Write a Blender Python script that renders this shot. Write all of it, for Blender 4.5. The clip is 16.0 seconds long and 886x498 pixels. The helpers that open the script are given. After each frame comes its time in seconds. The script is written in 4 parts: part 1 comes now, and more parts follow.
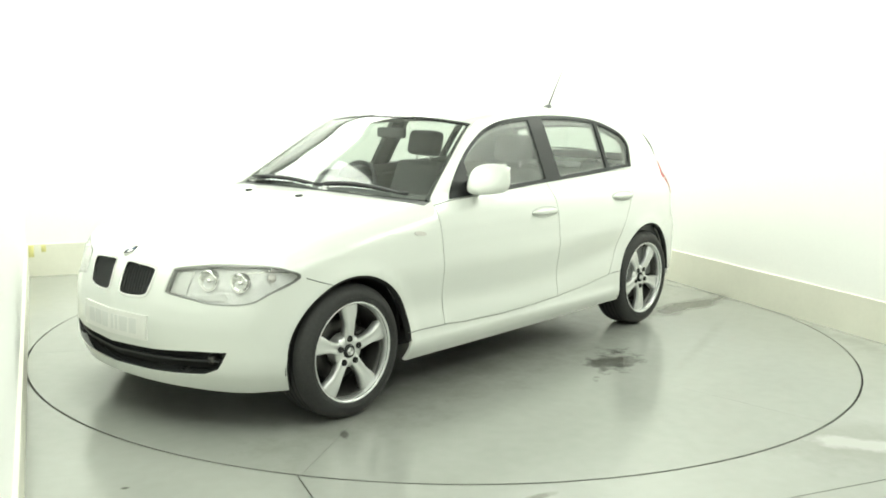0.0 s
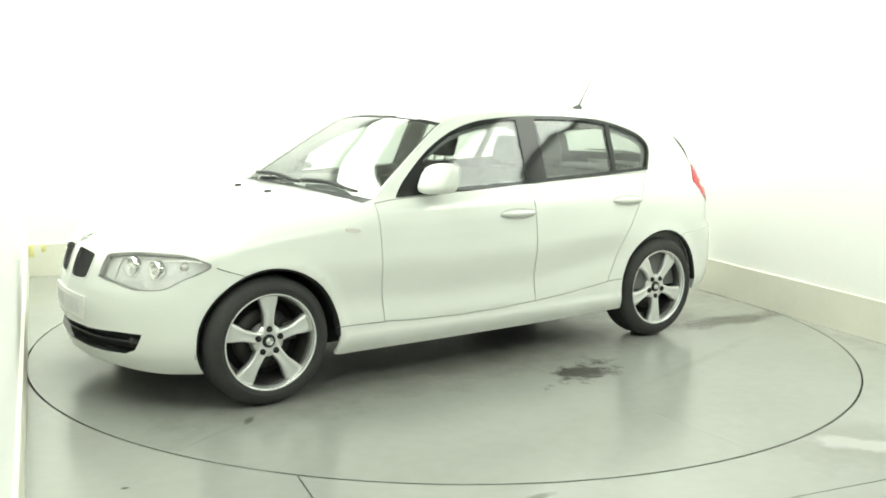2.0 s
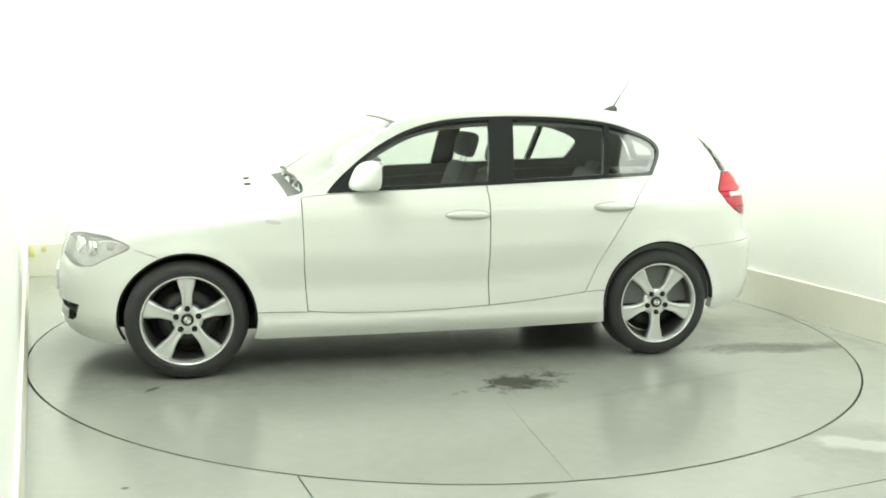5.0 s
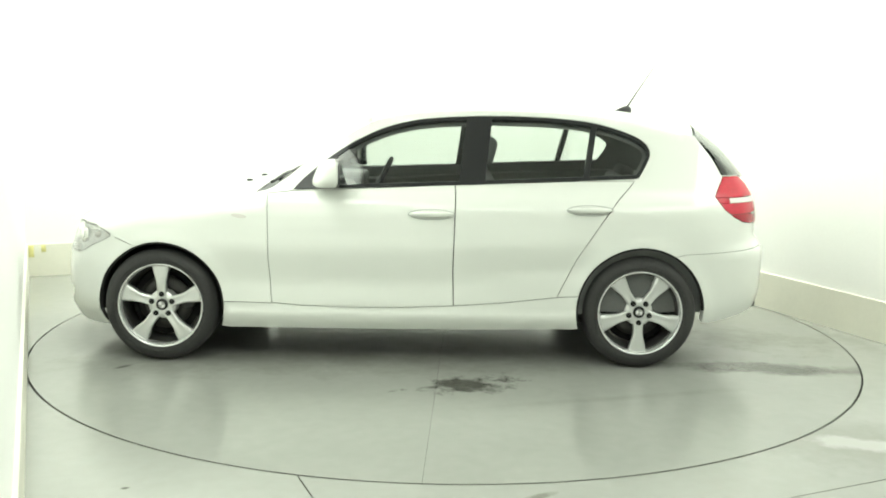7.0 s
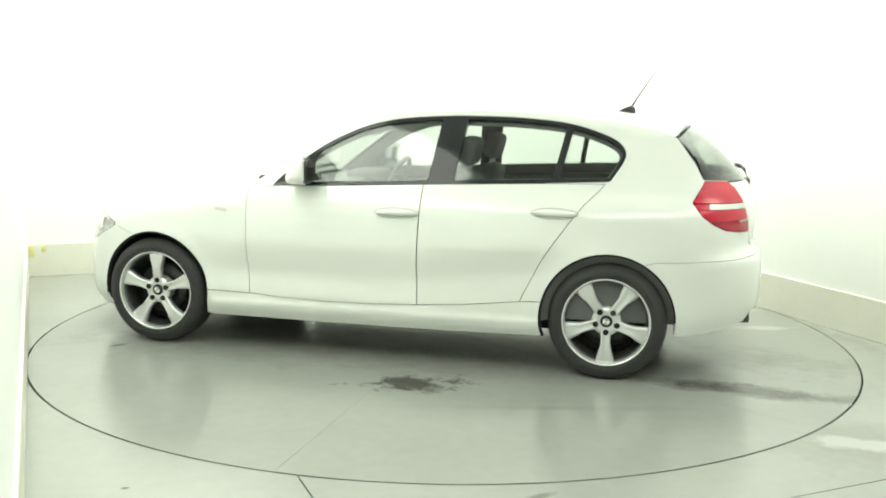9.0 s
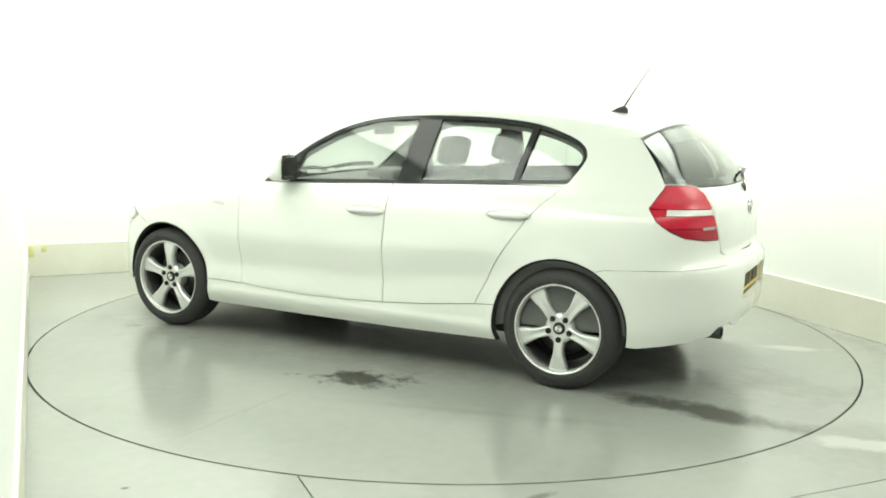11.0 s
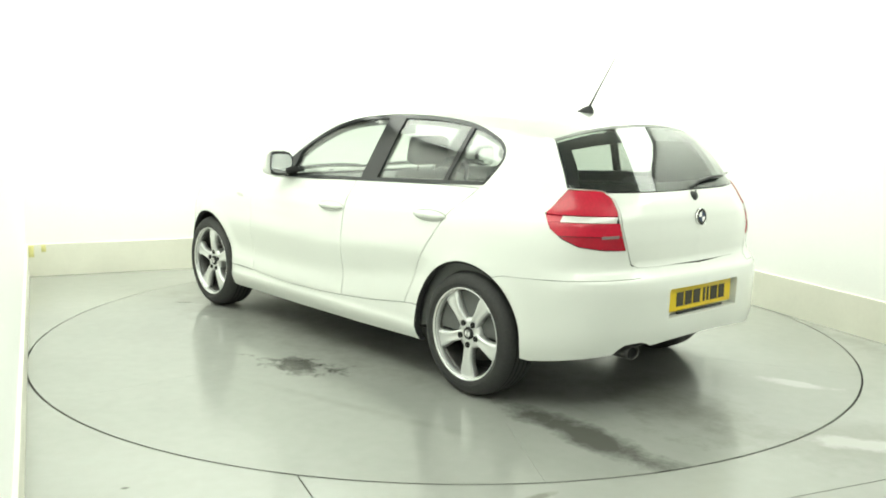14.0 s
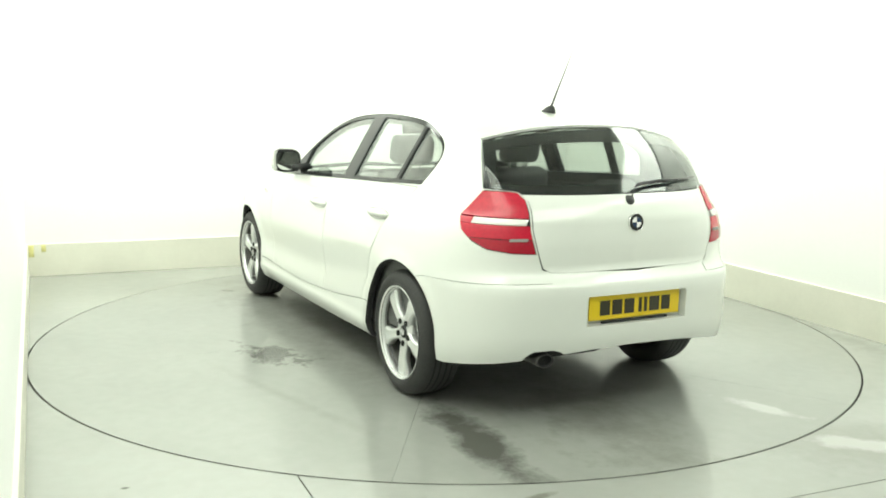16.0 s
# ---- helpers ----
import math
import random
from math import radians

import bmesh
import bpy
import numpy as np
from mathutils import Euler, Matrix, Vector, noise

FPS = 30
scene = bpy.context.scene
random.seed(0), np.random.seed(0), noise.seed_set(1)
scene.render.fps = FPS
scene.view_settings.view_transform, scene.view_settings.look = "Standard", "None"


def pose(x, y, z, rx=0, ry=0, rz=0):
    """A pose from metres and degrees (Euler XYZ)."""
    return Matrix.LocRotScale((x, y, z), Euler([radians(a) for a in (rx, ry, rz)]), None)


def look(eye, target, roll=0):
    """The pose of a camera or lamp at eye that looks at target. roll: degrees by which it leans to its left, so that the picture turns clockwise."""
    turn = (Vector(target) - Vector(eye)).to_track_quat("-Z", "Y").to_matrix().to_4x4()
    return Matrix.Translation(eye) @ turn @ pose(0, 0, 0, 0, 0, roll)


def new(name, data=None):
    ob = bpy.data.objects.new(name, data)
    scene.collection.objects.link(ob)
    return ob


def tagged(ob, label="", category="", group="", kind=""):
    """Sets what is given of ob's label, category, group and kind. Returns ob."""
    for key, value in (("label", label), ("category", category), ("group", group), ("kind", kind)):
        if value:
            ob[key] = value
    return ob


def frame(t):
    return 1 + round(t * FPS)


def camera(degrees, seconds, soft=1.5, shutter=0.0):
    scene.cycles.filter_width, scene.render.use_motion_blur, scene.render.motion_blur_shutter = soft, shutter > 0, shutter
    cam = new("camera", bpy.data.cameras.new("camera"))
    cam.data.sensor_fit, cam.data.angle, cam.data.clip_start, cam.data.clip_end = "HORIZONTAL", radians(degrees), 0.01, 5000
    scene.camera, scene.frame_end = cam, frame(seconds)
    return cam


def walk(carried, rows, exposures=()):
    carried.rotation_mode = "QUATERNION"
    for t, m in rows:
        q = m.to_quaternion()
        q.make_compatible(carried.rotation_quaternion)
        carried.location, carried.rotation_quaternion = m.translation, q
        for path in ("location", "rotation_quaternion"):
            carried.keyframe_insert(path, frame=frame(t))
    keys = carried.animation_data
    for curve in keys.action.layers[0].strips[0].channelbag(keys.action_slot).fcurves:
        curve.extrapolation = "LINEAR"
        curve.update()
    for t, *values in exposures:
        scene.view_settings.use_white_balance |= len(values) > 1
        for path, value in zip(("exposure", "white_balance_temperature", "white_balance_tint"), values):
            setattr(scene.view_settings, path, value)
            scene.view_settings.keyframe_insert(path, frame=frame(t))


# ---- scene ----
from mathutils.geometry import delaunay_2d_cdt

# camera on its fixed mount beside the side wall
cam = camera(50.13, 16.0, soft=1.8)
EYE = Vector((0, -5.935, 1.471))
PITCH, YAW, ROLL = radians(9.024), radians(-0.159), 0.956
AIM = EYE + Vector((math.sin(YAW) * math.cos(PITCH), math.cos(YAW) * math.cos(PITCH), -math.sin(PITCH)))
walk(cam, [(0, look(EYE, AIM, ROLL)), (16, look(EYE, AIM, ROLL))], [(0, 0.0, 6500, 10), (16, 0.0, 6500, 10)])

# room: its axes are turned against the camera's
TURN = 23.4
ROOM = pose(0, 0, 0, 0, 0, TURN)
HALF, BACK, FRONT, HIGH = 2.475, 2.745, -7.2, 3.0

world = bpy.data.worlds.new("world")
scene.world = world
world.use_nodes = True
world.node_tree.nodes["Background"].inputs[0].default_value = (0.9, 1.0, 0.88, 1)
world.node_tree.nodes["Background"].inputs[1].default_value = 0.05


def light_bank(x, y, wide, deep, power):
    data = bpy.data.lights.new("bank_light", "AREA")
    data.shape, data.size, data.size_y, data.energy, data.color = "RECTANGLE", wide, deep, power, TINT
    ob = new("bank_light", data)
    ob.matrix_world = ROOM @ pose(x, y, HIGH - 0.13)
    return ob


# banks of tubes along the wall tops; the last is an added fill over open floor
TINT = (0.935, 1.0, 0.897)
BANKS = [(0, 2.16, 4.2, 0.9, 59), (-1.93, -0.8, 0.9, 4.8, 52), (2.0, -0.8, 0.8, 4.8, 66), (0.0, -4.0, 4.2, 0.9, 41)]
for bank in BANKS:
    light_bank(*bank)


# ---- materials ----
def material(name, color, rough=0.5, metal=0.0, coat=0.0, grain=0.0, scale=40.0, bump=0.0, blotch=0.0, blotch_scale=2.0,
             emit=None, strength=0.0, transmission=0.0, ior=1.45, rough_var=0.0):
    m = bpy.data.materials.new(name)
    m.use_nodes = True
    nt = m.node_tree
    p = nt.nodes["Principled BSDF"]
    p.inputs["Base Color"].default_value = (*color, 1)
    p.inputs["Roughness"].default_value = rough
    p.inputs["Metallic"].default_value = metal
    p.inputs["Coat Weight"].default_value = coat
    p.inputs["Coat Roughness"].default_value = 0.06
    p.inputs["Transmission Weight"].default_value = transmission
    p.inputs["IOR"].default_value = ior
    if emit:
        p.inputs["Emission Color"].default_value = (*emit, 1)
        p.inputs["Emission Strength"].default_value = strength
    if grain or blotch or bump or rough_var:
        co = nt.nodes.new("ShaderNodeTexCoord")
        fine = nt.nodes.new("ShaderNodeTexNoise")
        fine.inputs["Scale"].default_value = scale
        fine.inputs["Detail"].default_value = 5
        wide = nt.nodes.new("ShaderNodeTexNoise")
        wide.inputs["Scale"].default_value = blotch_scale
        wide.inputs["Detail"].default_value = 4
        for n in (fine, wide):
            nt.links.new(co.outputs["Object"], n.inputs["Vector"])
        a = nt.nodes.new("ShaderNodeMath"); a.operation = "MULTIPLY_ADD"
        a.inputs[1].default_value, a.inputs[2].default_value = grain * 2, 1 - grain - blotch
        b = nt.nodes.new("ShaderNodeMath"); b.operation = "MULTIPLY_ADD"
        b.inputs[1].default_value = blotch * 2
        nt.links.new(fine.outputs["Fac"], a.inputs[0])
        nt.links.new(wide.outputs["Fac"], b.inputs[0])
        nt.links.new(a.outputs[0], b.inputs[2])
        mul = nt.nodes.new("ShaderNodeVectorMath"); mul.operation = "SCALE"
        mul.inputs[0].default_value = color
        nt.links.new(b.outputs[0], mul.inputs["Scale"])
        nt.links.new(mul.outputs[0], p.inputs["Base Color"])
        if rough_var:
            r = nt.nodes.new("ShaderNodeMath"); r.operation = "MULTIPLY_ADD"
            r.inputs[1].default_value, r.inputs[2].default_value = rough_var * 2, rough - rough_var
            nt.links.new(wide.outputs["Fac"], r.inputs[0])
            nt.links.new(r.outputs[0], p.inputs["Roughness"])
        if bump:
            bp = nt.nodes.new("ShaderNodeBump")
            bp.inputs["Strength"].default_value = bump
            bp.inputs["Distance"].default_value = 0.01
            nt.links.new(fine.outputs["Fac"], bp.inputs["Height"])
            nt.links.new(bp.outputs[0], p.inputs["Normal"])
    return m


WALL = material("white_wall_paint", (0.915, 0.92, 0.895), 0.7, grain=0.02, scale=60, bump=0.05, blotch=0.03, blotch_scale=0.8)
BOARD = material("cream_board", (0.76, 0.75, 0.655), 0.6, grain=0.03, scale=30, bump=0.05, blotch=0.09, blotch_scale=3)
CEIL = material("ceiling_paint", (0.62, 0.62, 0.60), 0.8, grain=0.02, blotch=0.02)
UNSEEN_GREY = material("unseen_wall_grey", (0.5, 0.51, 0.48), 0.9, grain=0.05, blotch=0.05)
PAINT = material("white_car_paint", (0.745, 0.765, 0.725), 0.3, coat=0.9, grain=0.01, scale=300, blotch=0.01)
BLACK = material("black_trim", (0.026, 0.027, 0.028), 0.05, grain=0.1, scale=120)
BLACK.node_tree.nodes["Principled BSDF"].inputs["Specular IOR Level"].default_value = 0.32
SATIN = material("satin_black_plastic", (0.04, 0.041, 0.042), 0.5, grain=0.15, scale=150, bump=0.1)
RUBBER = material("tyre_rubber", (0.036, 0.036, 0.0355), 0.66, grain=0.3, scale=90, bump=0.15, blotch=0.12, blotch_scale=6)
ALLOY = material("silver_alloy", (0.74, 0.75, 0.74), 0.32, metal=0.55, coat=0.3, grain=0.03, scale=200, blotch=0.04, blotch_scale=8)
IRON = material("brake_iron", (0.085, 0.083, 0.08), 0.45, metal=0.7, grain=0.15, scale=120, blotch=0.15, blotch_scale=9)
STEEL = material("brushed_steel", (0.42, 0.42, 0.41), 0.35, metal=1.0, grain=0.1, scale=150, blotch=0.1, blotch_scale=9)
CHROME = material("chrome", (0.85, 0.85, 0.84), 0.08, metal=1.0)
WELL = material("wheel_well_liner", (0.017, 0.017, 0.017), 0.9, grain=0.2, scale=60, bump=0.2)
CLOTH = material("dark_seat_cloth", (0.125, 0.128, 0.127), 0.9, grain=0.2, scale=120)
CABIN = material("dark_cabin_plastic", (0.13, 0.134, 0.13), 0.6, grain=0.12, scale=90)
LINER = material("grey_headliner", (0.38, 0.38, 0.36), 0.95, grain=0.08, scale=90)
RED = material("red_lamp_lens", (0.50, 0.010, 0.035), 0.25, coat=0.2, grain=0.25, scale=70, blotch=0.1, blotch_scale=14)
REDDARK = material("deep_red_lamp_lens", (0.38, 0.007, 0.025), 0.25, coat=0.2, grain=0.25, scale=90)
CLEAR = material("clear_lamp_lens", (0.66, 0.64, 0.61), 0.15, coat=1.0, grain=0.1, scale=60)
BOWL = material("lamp_reflector", (0.82, 0.83, 0.82), 0.3, metal=0.15, grain=0.15, scale=35, bump=0.15)
YELLOW = material("yellow_plate", (0.78, 0.56, 0.02), 0.35, grain=0.04, scale=80)
WHITEPLATE = material("white_plate", (0.80, 0.80, 0.77), 0.35, grain=0.03, scale=80)
INK = material("plate_ink", (0.04, 0.035, 0.02), 0.5)
# print of the front plate, and the painted shade under the door handles
PALEINK_SHADE = material("pale_grey_ink_and_shade", (0.71, 0.72, 0.70), 0.5)
HANDLE_GAP = material("grey_handle_gap", (0.34, 0.35, 0.34), 0.6, grain=0.1, scale=120)
BLUE = material("badge_blue", (0.03, 0.05, 0.10), 0.25)
WHITE = material("badge_white", (0.85, 0.85, 0.85), 0.25)
GLOW = material("softbox_diffuser", (0.9, 0.9, 0.88), 0.6, emit=(0.93, 1.0, 0.83), strength=1.6)
STAIN = material("oil_stain", (0.10, 0.10, 0.09), 0.35, grain=0.3, scale=25, blotch=0.3, blotch_scale=5)


def glass(name, color, ior=1.45):
    return material(name, color, 0.0, transmission=1.0, ior=ior)


GLASS = glass("tinted_car_glass", (0.80, 0.84, 0.81))
PRIVACY = glass("rear_car_glass", (0.56, 0.60, 0.57), 1.45)
LENS = glass("lamp_cover", (0.97, 0.97, 0.96))
MIRROR = material("mirror_glass", (0.8, 0.82, 0.8), 0.02, metal=1.0)


def floor_material(name, base):
    """Sealed grey-green sheet floor: wide staining, fine dirt, uneven gloss."""
    m = material(name, base, 0.19, grain=0.06, scale=14, blotch=0.12, blotch_scale=1.1, rough_var=0.045, bump=0.0)
    m.node_tree.nodes["Principled BSDF"].inputs["Specular IOR Level"].default_value = 0.85
    return m


FLOOR = floor_material("grey_sheet_floor", (0.332, 0.340, 0.316))
TABLE = floor_material("grey_table_floor", (0.305, 0.313, 0.290))


# ---- mesh helpers ----
def part(name, bm, mat, parent=None, label="", smooth=True):
    me = bpy.data.meshes.new(name)
    if isinstance(bm, bmesh.types.BMesh):
        bm.normal_update()
        bm.to_mesh(me)
        bm.free()
    else:
        me.from_pydata(*bm)
    if smooth:
        for poly in me.polygons:
            poly.use_smooth = True
    for one in mat if isinstance(mat, (list, tuple)) else [mat]:
        me.materials.append(one)
    ob = new(name, me)
    ob.parent = parent
    if label:
        tagged(ob, label)
    return ob


def box_bm(x0, x1, y0, y1, z0, z1, bevel=0.0, seg=2):
    bm = bmesh.new()
    bmesh.ops.create_cube(bm, size=1)
    for v in bm.verts:
        v.co = ((x0 + x1) / 2 + v.co.x * (x1 - x0), (y0 + y1) / 2 + v.co.y * (y1 - y0), (z0 + z1) / 2 + v.co.z * (z1 - z0))
    if bevel:
        bmesh.ops.bevel(bm, geom=list(bm.edges), offset=bevel, segments=seg, affect="EDGES", profile=0.6)
    return bm


def revolve(profile, seg=64, closed=False):
    """Turns (radius, along) pairs about the y axis."""
    bm = bmesh.new()
    rings = []
    for r, y in profile:
        rings.append([bm.verts.new((r * math.cos(2 * math.pi * i / seg), y, r * math.sin(2 * math.pi * i / seg))) for i in range(seg)])
    n = len(rings)
    for a in range(n if closed else n - 1):
        p, q = rings[a], rings[(a + 1) % n]
        for i in range(seg):
            j = (i + 1) % seg
            bm.faces.new((p[i], p[j], q[j], q[i]))
    bmesh.ops.recalc_face_normals(bm, faces=list(bm.faces))
    return bm


def prism(outline, y0, y1, bevel=0.0, seg=2):
    """An outline in (x, z) between two values of y."""
    bm = bmesh.new()
    f = bm.faces.new([bm.verts.new((x, y0, z)) for x, z in outline])
    ext = bmesh.ops.extrude_face_region(bm, geom=[f])
    for v in ext["geom"]:
        if isinstance(v, bmesh.types.BMVert):
            v.co.y = y1
    bmesh.ops.recalc_face_normals(bm, faces=list(bm.faces))
    if bevel:
        edges = [e for e in bm.edges if abs(e.verts[0].co.y - y1) < 1e-6 and abs(e.verts[1].co.y - y1) < 1e-6]
        bmesh.ops.bevel(bm, geom=edges, offset=bevel, segments=seg, affect="EDGES")
    return bm


def tube(points, radius, seg=10, end=None):
    """A round rod along points; end: its radius at the far end."""
    bm = bmesh.new()
    pts = [Vector(p) for p in points]
    rings = []
    for i, p in enumerate(pts):
        d = (pts[min(i + 1, len(pts) - 1)] - pts[max(i - 1, 0)]).normalized()
        a = d.orthogonal().normalized()
        b = d.cross(a)
        r = radius if end is None else radius + (end - radius) * i / (len(pts) - 1)
        rings.append([bm.verts.new(p + r * (a * math.cos(2 * math.pi * k / seg) + b * math.sin(2 * math.pi * k / seg))) for k in range(seg)])
    for p, q in zip(rings, rings[1:]):
        for k in range(seg):
            bm.faces.new((p[k], p[(k + 1) % seg], q[(k + 1) % seg], q[k]))
    bm.faces.new(rings[0][::-1]), bm.faces.new(rings[-1])
    bmesh.ops.recalc_face_normals(bm, faces=list(bm.faces))
    return bm


def spline(points, n=8, closed=False):
    """Catmull-Rom through 2D or 3D points."""
    p = [np.array(q, float) for q in points]
    out = []
    m = len(p)
    for i in range(m if closed else m - 1):
        if closed:
            a, b, c, d = p[i - 1], p[i], p[(i + 1) % m], p[(i + 2) % m]
        else:
            b, c = p[i], p[i + 1]
            a = p[i - 1] if i else 2 * b - c
            d = p[i + 2] if i + 2 < m else 2 * c - b
        for k in range(n):
            t = k / n
            out.append(0.5 * (2 * b + (c - a) * t + (2 * a - 5 * b + 4 * c - d) * t * t + (3 * b - a - 3 * c + d) * t ** 3))
    if not closed:
        out.append(p[-1])
    return [tuple(q) for q in out]


def dense(outline, step):
    out = []
    for (x0, y0), (x1, y1) in zip(outline, outline[1:] + outline[:1]):
        n = max(1, int(math.hypot(x1 - x0, y1 - y0) / step))
        out += [(x0 + (x1 - x0) * k / n, y0 + (y1 - y0) * k / n) for k in range(n)]
    clean = []
    for p in out:
        if not clean or math.hypot(p[0] - clean[-1][0], p[1] - clean[-1][1]) > 0.0015:
            clean.append(p)
    if math.hypot(clean[0][0] - clean[-1][0], clean[0][1] - clean[-1][1]) < 0.0015:
        clean.pop()
    return clean


def area2(poly):
    return sum(a[0] * b[1] - b[0] * a[1] for a, b in zip(poly, poly[1:] + poly[:1]))


def grow(outline, d):
    """Moves an outline outwards by d (inwards where d is negative)."""
    p = outline if area2(outline) > 0 else outline[::-1]
    out = []
    for i in range(len(p)):
        a, b, c = np.array(p[i - 1]), np.array(p[i]), np.array(p[(i + 1) % len(p)])
        u, w = b - a, c - b
        u, w = u / (np.linalg.norm(u) + 1e-12), w / (np.linalg.norm(w) + 1e-12)
        n = np.array((u[1] + w[1], -u[0] - w[0]))
        n = n / max(np.linalg.norm(n), 0.5) * (1.0 / max(0.6, math.sqrt(max(0.0, (1 + u @ w) / 2))))
        out.append(tuple(b + n * d))
    return out


def inside(pts, poly):
    x, y = pts[:, 0], pts[:, 1]
    hit = np.zeros(len(pts), bool)
    for (x0, y0), (x1, y1) in zip(poly, poly[1:] + poly[:1]):
        cross = ((y0 > y) != (y1 > y))
        hit ^= cross & (x < (x1 - x0) * (y - y0) / ((y1 - y0) or 1e-12) + x0)
    return hit


def skin(name, place, outer, holes, mat, parent, label="", step=0.035, sink=0.0, depth=0.014, shell=0.0, flip=False, bend=None):
    """A panel on the surface place(s, z): an outline with holes, its edges turned inwards by depth;
    bend: turns the shading normals where panels meet in a soft edge; sink: how far it lies under the surface; shell: the thickness of a closed sheet; flip: the other side of the car."""
    loops = [dense(q, step * 0.6) for q in [outer] + list(holes)]
    pts, edges = [], []
    for q in loops:
        n0 = len(pts)
        pts += q
        edges += [(n0 + i, n0 + (i + 1) % len(q)) for i in range(len(q))]
    rim = np.array(pts)
    lo, hi = rim.min(0), rim.max(0)
    gx, gy = np.meshgrid(np.arange(lo[0], hi[0], step), np.arange(lo[1], hi[1], step))
    grid = np.stack([gx.ravel() + (np.arange(gx.size) // gx.shape[1] % 2) * step / 2, gy.ravel()], 1)
    keep = inside(grid, loops[0])
    for q in loops[1:]:
        keep &= ~inside(grid, q)
    grid = grid[keep]
    if len(grid):
        near = np.min(np.hypot(grid[:, None, 0] - rim[None, :, 0], grid[:, None, 1] - rim[None, :, 1]), 1)
        grid = grid[near > step * 0.45]
    allp = [Vector((float(a), float(b))) for a, b in np.concatenate([rim, grid])]
    v2, _, tris, _, _, _ = delaunay_2d_cdt(allp, edges, [], 0, 1e-6)
    mid = np.array([[sum(v2[i][k] for i in f) / 3 for k in (0, 1)] for f in tris])
    ok = inside(mid, loops[0])
    for q in loops[1:]:
        ok &= ~inside(mid, q)
    faces = [tuple(f) for f, good in zip(tris, ok) if good]
    e = 1e-3
    co, no = [], []
    for p in v2:
        s, z = p
        c = Vector(place(s, z))
        n = (Vector(place(s + e, z)) - Vector(place(s - e, z))).cross(Vector(place(s, z + e)) - Vector(place(s, z - e)))
        n = n.normalized() if n.length > 1e-12 else Vector((0, 0, 1))
        co.append(c), no.append(n)
    mean = sum((n for n in no), Vector())
    centre = sum((c for c in co), Vector()) / len(co)
    if mean.dot(centre - Vector((0, 0, 0.7))) < 0:
        no = [-n for n in no]
    verts = [c - n * sink for c, n in zip(co, no)]
    normals = [bend(p[0], p[1], n) for p, n in zip(v2, no)] if bend else list(no)
    if sum((verts[f[1]] - verts[f[0]]).cross(verts[f[2]] - verts[f[0]]).dot(no[f[0]]) for f in faces) < 0:
        faces = [f[::-1] for f in faces]
    count = {}
    for f in faces:
        for a, b in zip(f, f[1:] + f[:1]):
            count[(a, b)] = 1
    border = [(a, b) for a, b in count if (b, a) not in count]
    thick = shell or depth
    if shell:
        n0 = len(verts)
        verts += [v - n * shell for v, n in zip(verts, no)]
        normals += [-n for n in no]
        faces += [tuple(n0 + i for i in f[::-1]) for f in faces]
    for a, b in border:
        t = verts[b] - verts[a]
        w = t.cross(no[a]).normalized() if t.length > 1e-9 else no[a]
        k = len(verts)
        verts += [verts[a], verts[b], verts[b] - no[b] * thick, verts[a] - no[a] * thick]
        normals += [w] * 4
        faces.append((k, k + 3, k + 2, k + 1))
    if flip:
        verts = [Vector((v.x, -v.y, v.z)) for v in verts]
        normals = [Vector((v.x, -v.y, v.z)) for v in normals]
        faces = [f[::-1] for f in faces]
    ob = part(name, ([tuple(v) for v in verts], [], faces), mat, parent, label)
    ob.data.normals_split_custom_set_from_vertices([tuple(n) for n in normals])
    return ob


# ---- setting ----
def wall(name, x0, x1, y0, y1, z0, z1, mat, label, category="wall", bevel=0.0):
    ob = part(name, box_bm(x0, x1, y0, y1, z0, z1, bevel), mat, None, smooth=False)
    ob.matrix_world = ROOM
    return tagged(ob, label, category, kind="structure")


wall("wall_north", -HALF - 0.15, HALF + 0.15, BACK, BACK + 0.12, 0.26, HIGH, WALL, "plain bright white studio wall above a cream board")
wall("wall_west", -HALF - 0.12, -HALF, FRONT, BACK, 0.26, HIGH, WALL, "plain white studio wall beside the turntable")
wall("wall_east", HALF, HALF + 0.12, FRONT, BACK, 0.26, HIGH, WALL, "plain bright white studio wall beside the turntable")
# unseen end wall, its grey set to limit bounce onto the car's near side
wall("wall_south", -HALF - 0.15, HALF + 0.15, FRONT - 0.12, FRONT, 0, HIGH, UNSEEN_GREY, "unseen grey wall behind the camera")
ceiling = wall("ceiling", -HALF - 0.12, HALF + 0.12, FRONT, BACK, HIGH, HIGH + 0.1, CEIL, "grey studio ceiling", "ceiling")
wall("baseboard_north", -HALF, HALF, BACK - 0.018, BACK + 0.10, 0, 0.262, BOARD, "cream scuffed kick board along the wall foot", "baseboard", 0.004)
wall("baseboard_east", HALF - 0.018, HALF + 0.10, FRONT, BACK - 0.018, 0, 0.262, BOARD, "cream scuffed kick board along the wall foot", "baseboard", 0.004)
wall("baseboard_west", -HALF - 0.10, -HALF + 0.018, FRONT, BACK - 0.018, 0, 0.262, BOARD, "cream scuffed kick board along the wall foot", "baseboard", 0.004)

TAPE = material("yellow_tape", (0.72, 0.68, 0.30), 0.5, grain=0.1, scale=60, blotch=0.2, blotch_scale=20)
